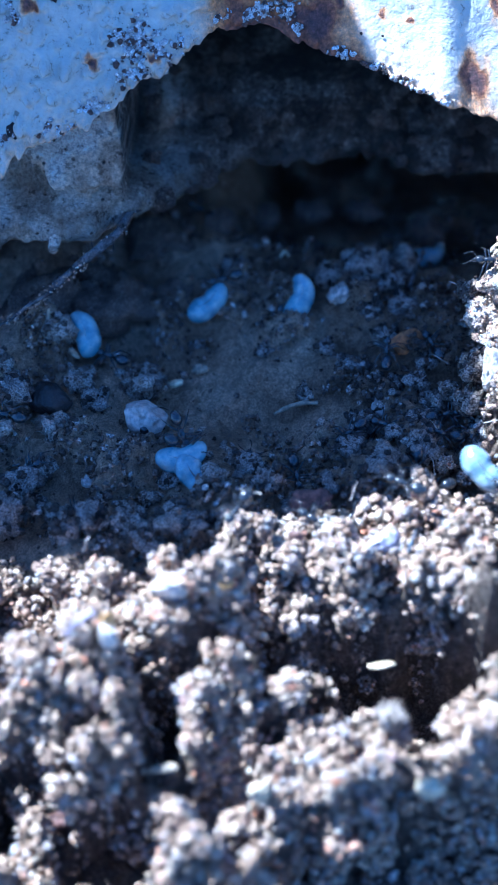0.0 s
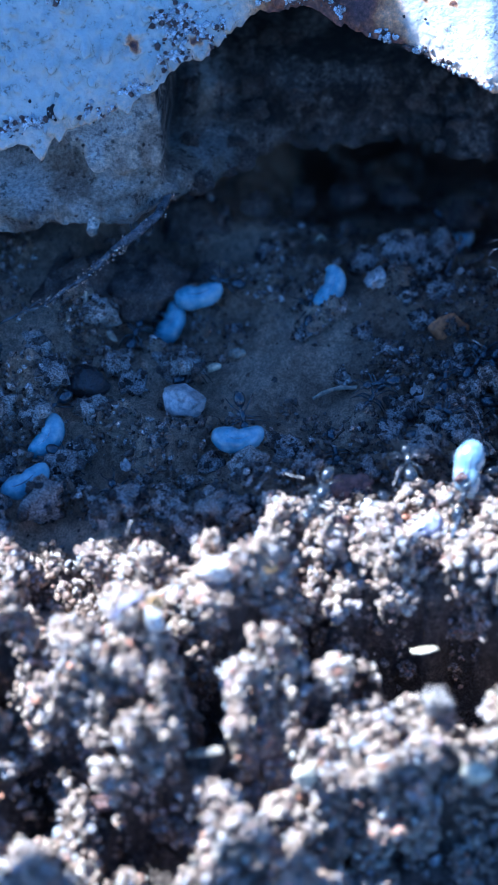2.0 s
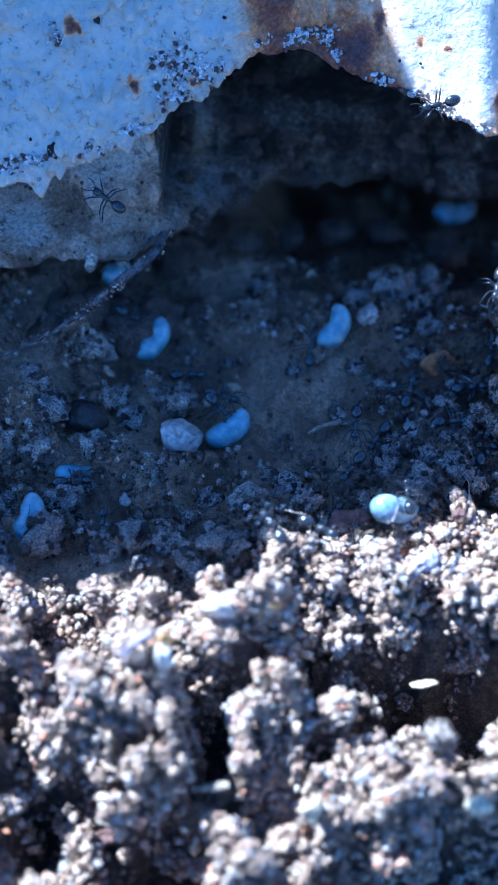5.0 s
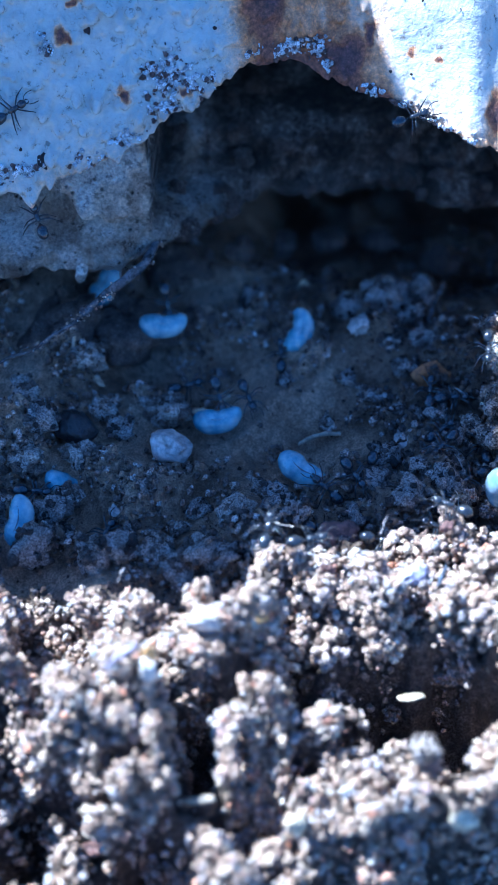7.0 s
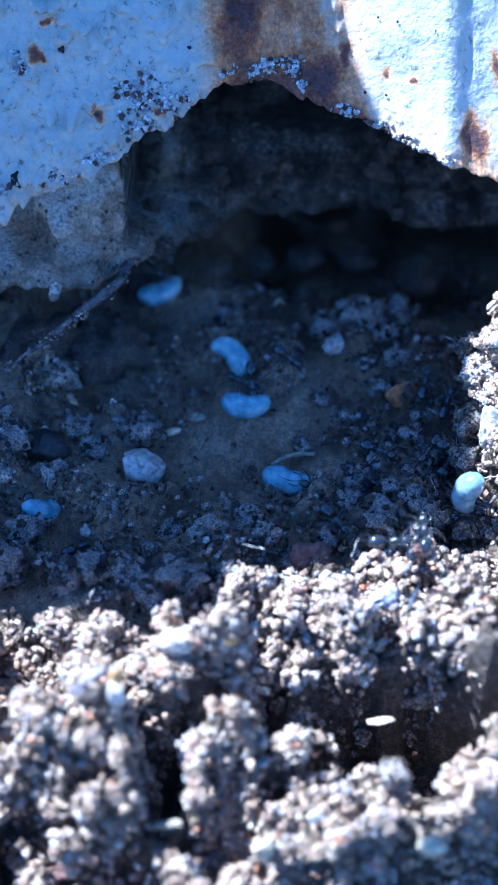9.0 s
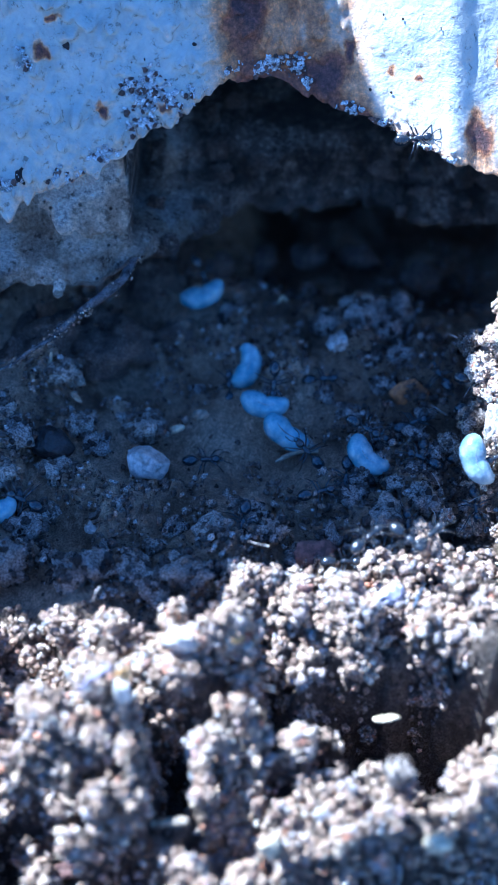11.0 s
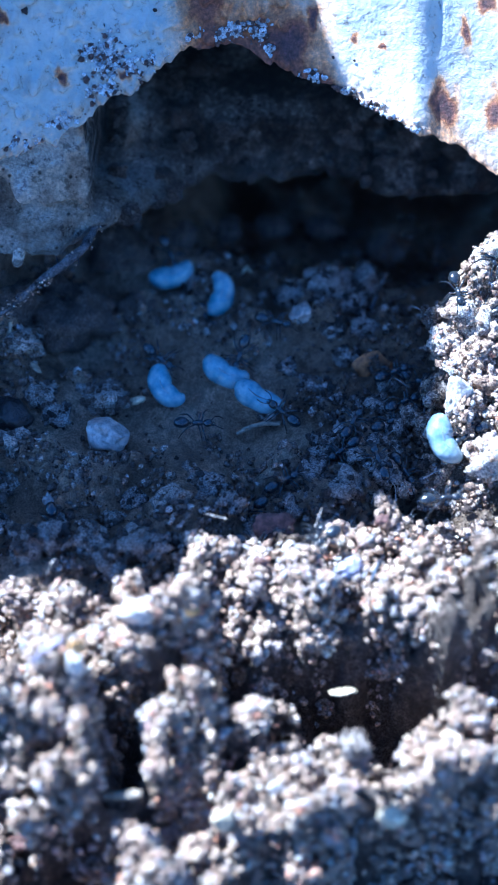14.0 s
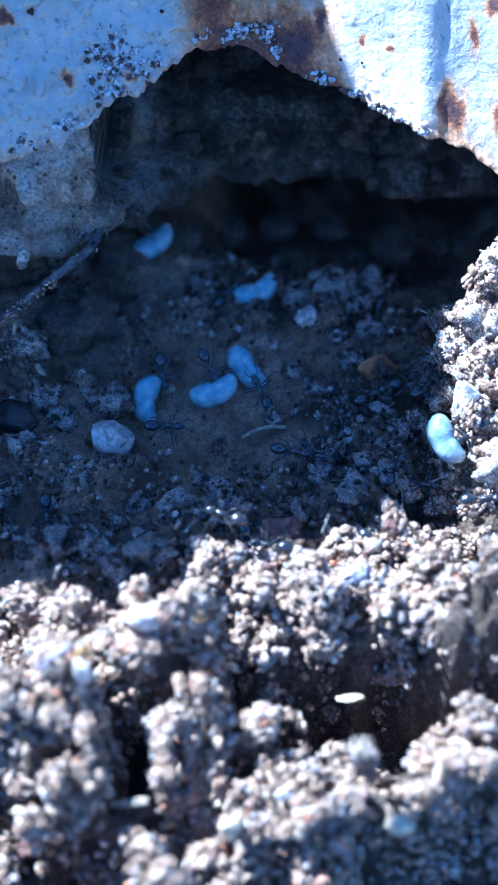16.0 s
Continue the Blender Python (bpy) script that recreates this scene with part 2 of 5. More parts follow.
def pits(x, y):
    """Where the crumbs leave dark gaps, 0 to 1."""
    gaps = step(0.48, 0.63, value_noise(x / 2.1 + 5, y / 2.1, 31) * 0.7 + value_noise(x / 5 + 2, y / 5, 33) * 0.3)
    cracks = step(0.80, 0.95, 1 - np.abs(2 * value_noise(x / 1.9 + 9, y / 1.9, 37) - 1)) * step(0.34, 0.5, value_noise(x / 4.5, y / 4.5, 39))
    return np.maximum(gaps, 0.85 * cracks)


def crumbly(x, y):
    """Where the floor of the hollow is crumbs, above one half, and where smooth mud."""
    return value_noise(x / 4, y / 4, 12) * 0.75 + 0.25 * value_noise(x / 1.5, y / 1.5, 2) + 0.16 * step(-9, -13, y) + 0.12 * step(6, 11, x) - 0.10 * bump(x, y, -4, 2, 7, 9)


RIDGE_X = [-9, -3, 2.7, 6.8, 10, 13.6, 17.2, 40]
RIDGE_Y = [-44.0, -42.0, -40.2, -39.3, -38.7, -37.9, -37.1, -35]
RIDGE_Z = [-13, -8, -3.6, -1.8, 0.0, 0.8, 1.9, 4]


def near_ridge(x, y):
    """Height of the steep ridge of soil nearest to the eye."""
    out = y - np.interp(x, RIDGE_X, RIDGE_Y)
    return np.interp(x, RIDGE_X, RIDGE_Z) - 7.0 * np.maximum(-out, 0) - 1.6 * np.maximum(out, 0)


def ground_form(x, y):
    """Height of the soil in millimetres, and where it is the damp mud of the hollow."""
    x, y = np.atleast_1d(np.asarray(x, float)), np.atleast_1d(np.asarray(y, float))
    wx, wy = x + 3.4 * fbm(x / 2.5, y / 2.5, 6, 4), y + 3.4 * fbm(x / 2.5, y / 2.5, 16, 4)
    edge = crest_line(wx)
    front = 3.6 - 11.0 * step(6, 23, edge - y) + 4.0 * bump(x, y, 15, -33, 6, 3) + 1.4 * bump(x, y, -14.5, -30.3, 4.5, 4.4) + 3.5 * bump(x, y, 18, -26, 4, 5)
    front = front + 3.0 * bump(x, y, -4, -32.5, 4, 3) - 15.0 * step(0, -7.5, y + 38 - 0.4 * (x - 5)) * step(-2, 4, x)
    deep = hole_depth(wx, wy)
    hole, away = np.minimum(deep / 7, 1), step(2, 9, edge - y)
    front = front - deep - 1.8 * away - (1.4 + 0.6 * step(1, 6, x)) * (1 - away)
    front = front + ((0.8 + 1.1 * away) * domes(wx, wy, BIG_CLODS) + (0.6 + 0.4 * away) * domes(wx, wy, SMALL_CLODS) + (3.4 + 3.1 * away) * fbm(x / 5, y / 5, 3, 4)) * (1 - 0.85 * hole) - 2.6 + 2.6 * bump(x, y, -2.5, -19.5, 4.5, 5) + 2.6 * bump(x, y, 3.2, -18.8, 3.0, 3.0) + 1.4 * bump(x, y, 7.5, -20.0, 3.0, 2.6) + 1.2 * bump(x, y, -16, -25, 5, 3) + 2.2 * bump(x, y, -11, -24.0, 5, 3) - (1.0 + 4.8 * away) * pits(x, y) * (1 - hole)
    front = np.maximum(front, np.maximum(near_ridge(wx, wy) + 3.4 * fbm(x / 3, y / 3, 71, 3), -14))
    grainy = 0.42 * cells(wx / 1.05, wy / 1.05, 2) + 0.26 * cells(wx / 0.6 + 9, wy / 0.6, 5) + 1.2 * fbm(x / 1.3, y / 1.3, 81, 3)
    front = front + grainy * (1 - 0.7 * hole) - 0.7 - 1.9 * step(-15, -22, x)
    floor = 0.2 + 2.2 * step(-4, 14, y) + 2.5 * step(14, 34, y) - 7.0 * np.maximum(step(24, 31, y) * step(-12, 0, x), step(19, 27, y) * step(2, 9, x)) + 5.0 * step(-16, -27, x) * step(-10, 8, y)
    floor = floor + 2.0 * bump(x, y, 6, 13, 6, 4) + 1.6 * bump(x, y, -13, -5, 5, 4) + 1.2 * bump(x, y, -6, -13, 5, 4) - 4.5 * bump(x, y, 16.5, -9.0, 3.5, 2.6) - 2.2 * bump(x, y, -16, 9.0, 7, 3.2)
    rough = step(0.46, 0.62, crumbly(x, y))
    floor = floor + rough * (0.8 * domes(wx, wy, SMALL_CLODS) + 2.2 * np.abs(fbm(x / 1.6, y / 1.6, 40, 4)) + 0.3 * cells(wx / 0.7, wy / 0.7, 8)) + 3.4 * fbm(x / 6, y / 6, 0, 3) + 0.35 * fbm(x / 1.2, y / 1.2, 44, 3)
    inside = step(edge - 0.6, edge + 2.4, wy)
    h = front * (1 - inside) + floor * inside
    side = 18.2 + 3.0 * fbm(y / 4 + 3, 4.2, 1.1, 3) + 3.0 * step(5, 14, y)
    bank = step(side, side + 3.5, wx) * step(-7, -1, wy) * (9.0 + 7.5 * step(2, 11, y)) * step(17.5, 10, y + 7 * fbm(x / 3, y / 3, 61, 3)) + 0.9 * domes(wx, wy, SMALL_CLODS) - 3.6 * pits(x, y) + grainy
    t = step(side - 0.4, side + 1.0, wx) * step(-8, -4, wy) * step(20, 11, y)
    h = h * (1 - t) + np.maximum(h, bank) * t
    near = step(400, 120, np.hypot(x, y + 10))
    return h * near, inside * (1 - t) * near


def axis(lo, hi, fine, reach):
    mid = np.arange(lo, hi + fine / 2, fine)
    out = fine * np.cumsum(1.22 ** np.arange(1, 70))
    out = out[out < reach]
    return np.concatenate([lo - out[::-1], mid, hi + out])


gx, gy = axis(-36, 30, 0.2, 40000), axis(-50, 40, 0.2, 40000)
XX, YY = np.meshgrid(gx, gy, indexing="ij")
ZZ, MUD = ground_form(XX, YY)
ground = thing("ground", np.stack([XX, YY, ZZ], -1).reshape(-1, 3), grid_faces(len(gx), len(gy)), SOIL,
               "brown crumbly soil ground with a hollow", "ground", kind="structure")
at = ground.data.attributes.new("mud", "FLOAT", "POINT")
at.data.foreach_set("value", MUD.reshape(-1).astype(np.float32))


def wet_shade(x, y):
    """Where the floor is wet and also coloured black in place of shade, 0 to 1."""
    return step(0.35, 0.65, value_noise(x / 5, y / 5, 15) * 0.5 + 0.5 * step(1, 9, x + 0.25 * y))


# carries the wetness and the shade painted into the mud
at = ground.data.attributes.new("wet", "FLOAT", "POINT")
at.data.foreach_set("value", wet_shade(XX, YY).reshape(-1).astype(np.float32))


def soil_at(x, y):
    """Height of the soil at one place."""
    return float(ZZ[np.searchsorted(gx, x), np.searchsorted(gy, y)])


# ---- crumbs ----
def ball(level):
    bm = bmesh.new()
    bmesh.ops.create_icosphere(bm, subdivisions=level, radius=1)
    v = np.array([p.co[:] for p in bm.verts])
    f = np.array([[p.index for p in q.verts] for q in bm.faces])
    bm.free()
    return v, f


BALL1, BALL2, BALL3, BALL4 = ball(1), ball(2), ball(3), ball(4)


def rough_ball(template, seed, amount=0.35, scale=1.3):
    v, f = template
    r = 1 + amount * 2 * fbm(v[:, 0] * scale + seed * 1.7, v[:, 1] * scale, v[:, 2] * scale + seed, 3)
    return v * r[:, None], f


def grain(template, seed, planes):
    """An angular grain: an uneven ball with flat broken sides."""
    gen = np.random.default_rng(seed + 500)
    v, f = rough_ball(template, seed, 0.95, 1.9)
    for _ in range(planes):
        n = gen.normal(size=3)
        n /= np.linalg.norm(n)
        over = 0.65 * np.maximum(v @ n - gen.uniform(0.65, 0.95), 0)
        v = v - over[:, None] * n
    return v, f


SHAPES = [grain(BALL2, s, 4) for s in range(24)]


def lump(seed):
    """A crumb of some forty stuck grains round an uneven core."""
    gen = np.random.default_rng(seed + 3000)
    core, _ = rough_ball(BALL2, seed, 0.9, 1.4)
    verts, faces, base = [], [], 0
    for n, at in enumerate(core[gen.choice(len(core), 40, replace=False)]):
        v, f = SPECKS[n % len(SPECKS)]
        verts.append(v @ turns(1, gen)[0] * gen.uniform(0.20, 0.46) * gen.uniform(0.75, 1.2, 3) + at * gen.uniform(0.72, 0.95))
        faces.append(f + base)
        base += len(v)
    return np.concatenate(verts), np.concatenate(faces)


SPECKS = [grain(BALL1, s + 20, 2) for s in range(14)]


def turns(n, gen):
    q = gen.normal(size=(n, 4))
    q /= np.linalg.norm(q, axis=1, keepdims=True)
    w, x, y, z = q.T
    return np.stack([1 - 2 * (y * y + z * z), 2 * (x * y - z * w), 2 * (x * z + y * w), 2 * (x * y + z * w), 1 - 2 * (x * x + z * z),
                     2 * (y * z - x * w), 2 * (x * z - y * w), 2 * (y * z + x * w), 1 - 2 * (x * x + y * y)], -1).reshape(n, 3, 3)


LUMPS = [lump(s) for s in range(24)]


def crumb_heap(name, places, radii, mat, label, gen, small=0.40):
    """Many small crumbs in one mesh; those under the given radius get the simpler shapes."""
    verts, faces, base = [], [], 0
    kind = np.where(radii < small, gen.integers(0, len(SPECKS), len(places)), 100 + gen.integers(0, len(SHAPES), len(places)))
    kind = np.where(radii > 0.60, 200 + gen.integers(0, len(LUMPS), len(places)), kind)
    rot, squash = turns(len(places), gen), gen.uniform(0.6, 1.35, (len(places), 3))
    for s, (v, f) in [*enumerate(SPECKS), *((100 + k, shape) for k, shape in enumerate(SHAPES)), *((200 + k, shape) for k, shape in enumerate(LUMPS))]:
        pick = np.nonzero(kind == s)[0]
        if not len(pick):
            continue
        p = np.einsum("nij,nvj->nvi", rot[pick], v[None] * squash[pick][:, None] * radii[pick][:, None, None]) + places[pick][:, None]
        verts.append(p.reshape(-1, 3))
        faces.append((f[None] + (np.arange(len(pick)) * len(v))[:, None, None] + base).reshape(-1, 3))
        base += len(pick) * len(v)
    return thing(name, np.concatenate(verts), np.concatenate(faces), mat, label, "soil", kind="stuff")


def scatter(count, keep, gen, r0, r1, power=2.0, lift=0.45):
    """Crumbs spread over the soil's true surface where keep(x, y) holds, in loose heaps."""
    i, j = np.searchsorted(gx, [-36, 30]), np.searchsorted(gy, [-50, 38])
    p = np.stack([XX, YY, ZZ], -1)[i[0]:i[1], j[0]:j[1]]
    a, b, c = p[:-1, :-1], p[1:, :-1], p[:-1, 1:]
    n = np.cross(b - a, c - a)
    area = np.linalg.norm(n, axis=-1)
    n = n / area[..., None]
    mid = (b + c) / 2
    weight = (area * keep(mid[..., 0], mid[..., 1]) * (1.08 - pits(mid[..., 0], mid[..., 1]) * (0.25 + 0.75 * step(2, 9, crest_line(mid[..., 0]) - mid[..., 1]))) * (1 - 0.97 * np.minimum(hole_depth(mid[..., 0], mid[..., 1]) / 7, 1))).ravel()
    pick = gen.choice(len(weight), count, p=weight / weight.sum())
    r = r0 + (r1 - r0) * gen.random(count) ** power
    rise = r * (lift + 1.3 * gen.random(count) ** 2)
    at = mid.reshape(-1, 3)[pick] + n.reshape(-1, 3)[pick] * rise[:, None] + gen.normal(0, 0.12, (count, 3))
    return at, r


# Where the sun falls: crumbs are pale here, darker-coloured in the shade elsewhere.
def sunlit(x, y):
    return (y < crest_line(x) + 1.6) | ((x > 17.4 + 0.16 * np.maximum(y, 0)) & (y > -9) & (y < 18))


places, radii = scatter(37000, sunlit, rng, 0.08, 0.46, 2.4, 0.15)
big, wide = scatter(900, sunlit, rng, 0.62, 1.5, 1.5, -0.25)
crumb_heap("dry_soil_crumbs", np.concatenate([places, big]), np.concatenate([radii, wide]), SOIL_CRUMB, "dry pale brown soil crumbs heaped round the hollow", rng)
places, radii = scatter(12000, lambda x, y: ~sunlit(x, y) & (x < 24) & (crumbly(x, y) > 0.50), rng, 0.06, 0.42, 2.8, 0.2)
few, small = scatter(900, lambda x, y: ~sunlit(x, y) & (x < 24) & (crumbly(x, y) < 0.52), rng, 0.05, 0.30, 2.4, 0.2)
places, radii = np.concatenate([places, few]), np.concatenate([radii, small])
black = wet_shade(places[:, 0], places[:, 1]) > 0.5
crumb_heap("damp_shaded_crumbs", places[~black], radii[~black], SOIL_DAMP_SHADED, "damp soil crumbs on the hollow floor, coloured darker for its shade", rng)
crumb_heap("wet_shaded_crumbs", places[black], radii[black], SOIL_WET_SHADE, "wet soil crumbs on the hollow floor, blackened for its shade", rng)


# ---- concrete footing ----
RUBBLE = clods(150, -32, 32, 8, 40, 0.9, 2.6, 77)


def lip_height(x):
    return np.interp(x, [-60, -25, -20, -15, -10, -5, 5, 12, 20, 27, 60], [12, 13.2, 12.8, 13.4, 12.7, 11.4, 11.4, 10.2, 9.0, 8.6, 8])


def concrete_front(x, z, lip):
    """Depth of the footing's face, and how far it is broken away to the inner rubble, coloured darker for shade."""
    out = 20.5 - 7.0 * step(26, 15, z) + 0.75 * np.maximum(z - 26, 0)
    back = 28.0 + 2.5 * step(4, 16, x) - 1.5 * step(20, 10, z) + 30.0 * step(18, 25.5, z) + 0.75 * np.maximum(z - 27, 0)
    back = back - 3.2 * bump(x, z, -12.2, 18.6, 2.4, 2.3)
    slab = np.interp(x, [-60, -30, -24.5, -21.2, -15], [26, 23, 20.4, 18.0, 17.2]) + 1.4 * fbm(x / 1.6, 8.8, 0, 4) + 0.8 * fbm(x / 1.2, z / 1.2, 33, 3)
    pale = step(slab - 0.25, slab + 0.25, z)
    out = out - 0.9 * pale + 0.6
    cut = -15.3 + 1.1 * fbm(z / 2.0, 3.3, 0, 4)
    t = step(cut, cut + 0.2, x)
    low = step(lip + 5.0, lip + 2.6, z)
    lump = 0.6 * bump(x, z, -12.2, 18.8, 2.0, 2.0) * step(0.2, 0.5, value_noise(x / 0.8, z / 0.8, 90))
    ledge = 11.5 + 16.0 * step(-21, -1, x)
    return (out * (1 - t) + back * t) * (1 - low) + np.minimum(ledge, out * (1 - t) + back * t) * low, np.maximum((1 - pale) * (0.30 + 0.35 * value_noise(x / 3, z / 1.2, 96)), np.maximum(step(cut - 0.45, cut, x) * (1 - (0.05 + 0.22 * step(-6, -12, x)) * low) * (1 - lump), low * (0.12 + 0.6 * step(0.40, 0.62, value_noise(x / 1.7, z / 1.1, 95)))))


xs = np.concatenate([np.linspace(-160, -32, 24), np.linspace(-30, 32, 190), np.linspace(36, 160, 24)])
levels = np.linspace(0, 1, 90)
rows, cores = [], []
for x in xs:
    lip = lip_height(x) + 1.6 * fbm(x / 4, 1.5, 0, 4)
    z = 44 + (lip - 44) * levels
    y, inner = concrete_front(x, z, lip)
    y = y + (2.5 + 3.0 * inner) * fbm(x / 8, z / 6, 4, 5) + (1.6 + 1.0 * inner) * np.abs(fbm(x / 2.8, z / 2.2, 14, 4)) - (0.3 + 0.8 * inner) * domes(np.full_like(z, x), z, RUBBLE) * 0.22 + (1.0 + 0.7 * inner) * fbm(x / 1.1, z / 1.1, 24, 4)
    round_off = 2.2 * np.clip(1 - (z - lip) / 2.2, 0, 1) ** 2
    face = np.stack([np.full_like(z, x), y + round_off, z], -1)
    depth = np.linspace(0, 1, 26)[1:] ** 1.6 * 130
    under = np.stack([np.full_like(depth, x), face[-1, 1] + depth, lip + 1.5 * fbm(x / 6, depth / 6 + 8, 2, 4) + 0.06 * depth], -1)
    back = np.array([[x, face[-1, 1] + 130, 44], [x, 48, 44]])
    rows.append(np.concatenate([face, under, back]))
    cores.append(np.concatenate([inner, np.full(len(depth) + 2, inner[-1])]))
block = np.stack(rows)
nu, nv = block.shape[:2]
ends = [list(range(nv)), list(range((nu - 1) * nv, nu * nv))[::-1]]
footing = thing("concrete_footing", block.reshape(-1, 3), grid_faces(nu, nv, True).tolist() + ends, CONCRETE,
                "rough grey broken concrete footing over a soil hollow", "footing")
gen = np.random.default_rng(91)
for k in range(110):
    x, z = gen.uniform(-14.5, 27), gen.uniform(11, 29)
    lip = float(lip_height(x))
    if z < lip + 1.0:
        continue
    r = gen.uniform(0.5, 1.5)
    v, f = rough_ball(BALL3, k, 0.8, 1.6)
    depth, _ = concrete_front(x, np.array([z]), lip)
    depth = depth + 5.5 * fbm(x / 8, z / 6, 4, 5) + 2.6 * np.abs(fbm(x / 2.8, z / 2.2, 14, 4))
    v = v * r * gen.uniform(0.6, 1.2, 3) + [x, float(depth[0]) + 0.25 * r, z]
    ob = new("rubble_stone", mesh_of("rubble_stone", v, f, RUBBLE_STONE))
    ob.parent = footing
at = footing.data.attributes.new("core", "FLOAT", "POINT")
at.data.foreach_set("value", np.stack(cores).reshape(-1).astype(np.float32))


# ---- painted metal ----
EDGE_X = [-90, -40, -23.5, -20.2, -18, -15.6, -13.7, -10.6, -9, -6.5, -4.3, -1.6, 0, 1.9, 5, 8.9, 12.2, 16.2, 20.7, 25.5, 40, 90]
EDGE_Z = [20, 21.4, 22.9, 24.3, 25.1, 25.4, 27.5, 27.9, 29.1, 30.5, 30.7, 31.0, 30.3, 29.0, 28.3, 27.5, 26.2, 24.9, 22.8, 19.9, 16, 15]


def metal_front(x, z):
    y = 19.9 + 0.1 * np.minimum(x, 2) - 0.05 * np.maximum(x - 2, 0) + 0.8 * step(-3, 3, x) + 0.75 * (z - 26)
    y = y + 1.5 * step(15.8, 22.8, x) - 0.3 * step(24, 30, x)
    y = y - 0.7 * bump(x, z, -24.6, 31.6, 1.5, 1.2) - 0.5 * bump(x, z, -11.9, 35.6, 0.5, 0.4) - 0.5 * bump(x, z, -21.5, 28.0, 1.6, 0.7)
    return y - 0.10 * np.maximum(x - 5, 0) * step(19, 16, x) + 0.9 * fbm(x / 6, z / 6, 9, 3) + (0.8 - 0.74 * step(2, 8, x)) * fbm(x / 1.5, z / 1.5, 5, 4)


def blisters():
    """Place and size of the paint's blisters, fewer and flatter past the fold."""
    gen = np.random.default_rng(46)
    return [(gen.uniform(-31, 6), gen.uniform(21, 42), 0.22 + 0.8 * gen.random() ** 2.2, gen.uniform(0.55, 1.2)) for _ in range(1100)]


SPOTS = [(-16.8, 29.2, 0.65, 0.4), (19.4, 26.3, 1.15, 1.8), (21.8, 31.0, 0.6, 1.2), (24.6, 25.6, 1.1, 1.6), (-2.4, 36.5, 1.2, 1.2), (4.6, 30.8, 2.0, 1.3), (11.2, 31.2, 0.6, 0.35), (13.6, 30.7, 0.5, 0.3), (7.0, 32.4, 0.5, 1.2), (-22.2, 34.0, 0.5, 0.55), (-11.6, 29.4, 0.6, 0.35), (-21, 36, 0.5, 0.4), (24.0, 33.5, 0.9, 1.2)]


def metal_sheet():
    xs = np.concatenate([np.linspace(-90, -32, 16), np.linspace(-31, 32, 370), np.linspace(36, 90, 16)])
    v = np.concatenate([np.linspace(0, 0.15, 125), np.linspace(0.16, 1, 12)])
    front, rust = [], []
    for x in xs:
        e = np.interp(x, EDGE_X, EDGE_Z) + 0.9 * fbm(x / 1.8, 0.7, 0, 4) + 0.10 * fbm(x / 0.45, 4.7, 0, 3) - 1.5 * float(np.exp(-(((x + 26.7) / 0.9) ** 2)))
        z = e + (124 - e) * v
        y = metal_front(x, z)
        near = np.exp(-(z - e) / 1.6)
        y = y - 0.55 * near * np.abs(fbm(x / 0.8, z / 0.8, 3, 3)) * 2
        front.append(np.stack([np.full_like(z, x), y, z], -1))
        r = (0.17 + 0.31 * float(step(-6, 0, x)) - 0.24 * float(step(8, 10, x))) * near * (0.4 + 1.2 * value_noise(x / 4, z / 4, 8))
        wx, wz = x + 1.7 * fbm(x / 1.4, z / 1.4, 50, 4) + 0.12 * (z - 26), z + 1.7 * fbm(x / 1.4, z / 1.4, 60, 4)
        pock = 0.7 + 0.6 * value_noise(x / 0.45, z / 0.45, 77)
        far = np.stack([((wx - cx) / rx) ** 2 + ((wz - cz) / rz) ** 2 for cx, cz, rx, rz in SPOTS]).min(0)
        r = r + 0.62 * np.exp(-(((wx + 1.8) / 3.6) ** 2 + ((wz - 37) / 6.8) ** 2)) * (0.45 + 0.9 * value_noise(x / 1.3, z / 2.2, 71)) + step(-1, 1.5, x) * step(9.5, 6, x) * (0.14 + 0.16 * step(0.45, 0.75, value_noise(x / 1.6, z / 2.6, 73)))
        r = r + 0.30 * np.exp(-far / 1.3) + 0.45 * pock * np.exp(-((far * 1.7) ** 1.3))
        r = r + 0.7 * np.clip(value_noise(x / 1.4, z / 1.4, 3) - 0.84, 0, 1)
        rust.append(r)
    front, rust = np.stack(front), np.stack(rust)
    bx, bz = front[..., 0], front[..., 2]
    wx, wz = bx + 0.35 * fbm(bx / 0.5, bz / 0.5, 55, 2), bz + 0.35 * fbm(bx / 0.5, bz / 0.5, 65, 2)
    for cx, cz, r, tall in blisters():
        pick = (np.abs(wx - cx) < r) & (np.abs(wz - cz) < r)
        d = np.clip(1 - ((wx[pick] - cx) ** 2 + (wz[pick] - cz) ** 2) / (r * r), 0, 1)
        front[pick, 1] -= tall * r * d * d
    back = front + np.array([0.0, 1.6, 0.0])
    both = np.concatenate([front[:, ::-1], back], 1)      # from the top down the front, up the back
    nu, nv = both.shape[:2]
    ends = [list(range(nv)), list(range((nu - 1) * nv, nu * nv))[::-1]]
    ob = thing("metal_post", both.reshape(-1, 3), grid_faces(nu, nv, True).tolist() + ends, PAINT,
               "white painted steel sheet, rusted and broken along its lower edge", "metal sheet")
    at = ob.data.attributes.new("rust", "FLOAT", "POINT")
    at.data.foreach_set("value", np.concatenate([rust[:, ::-1], rust], 1).reshape(-1).astype(np.float32))
    return ob


metal = metal_sheet()


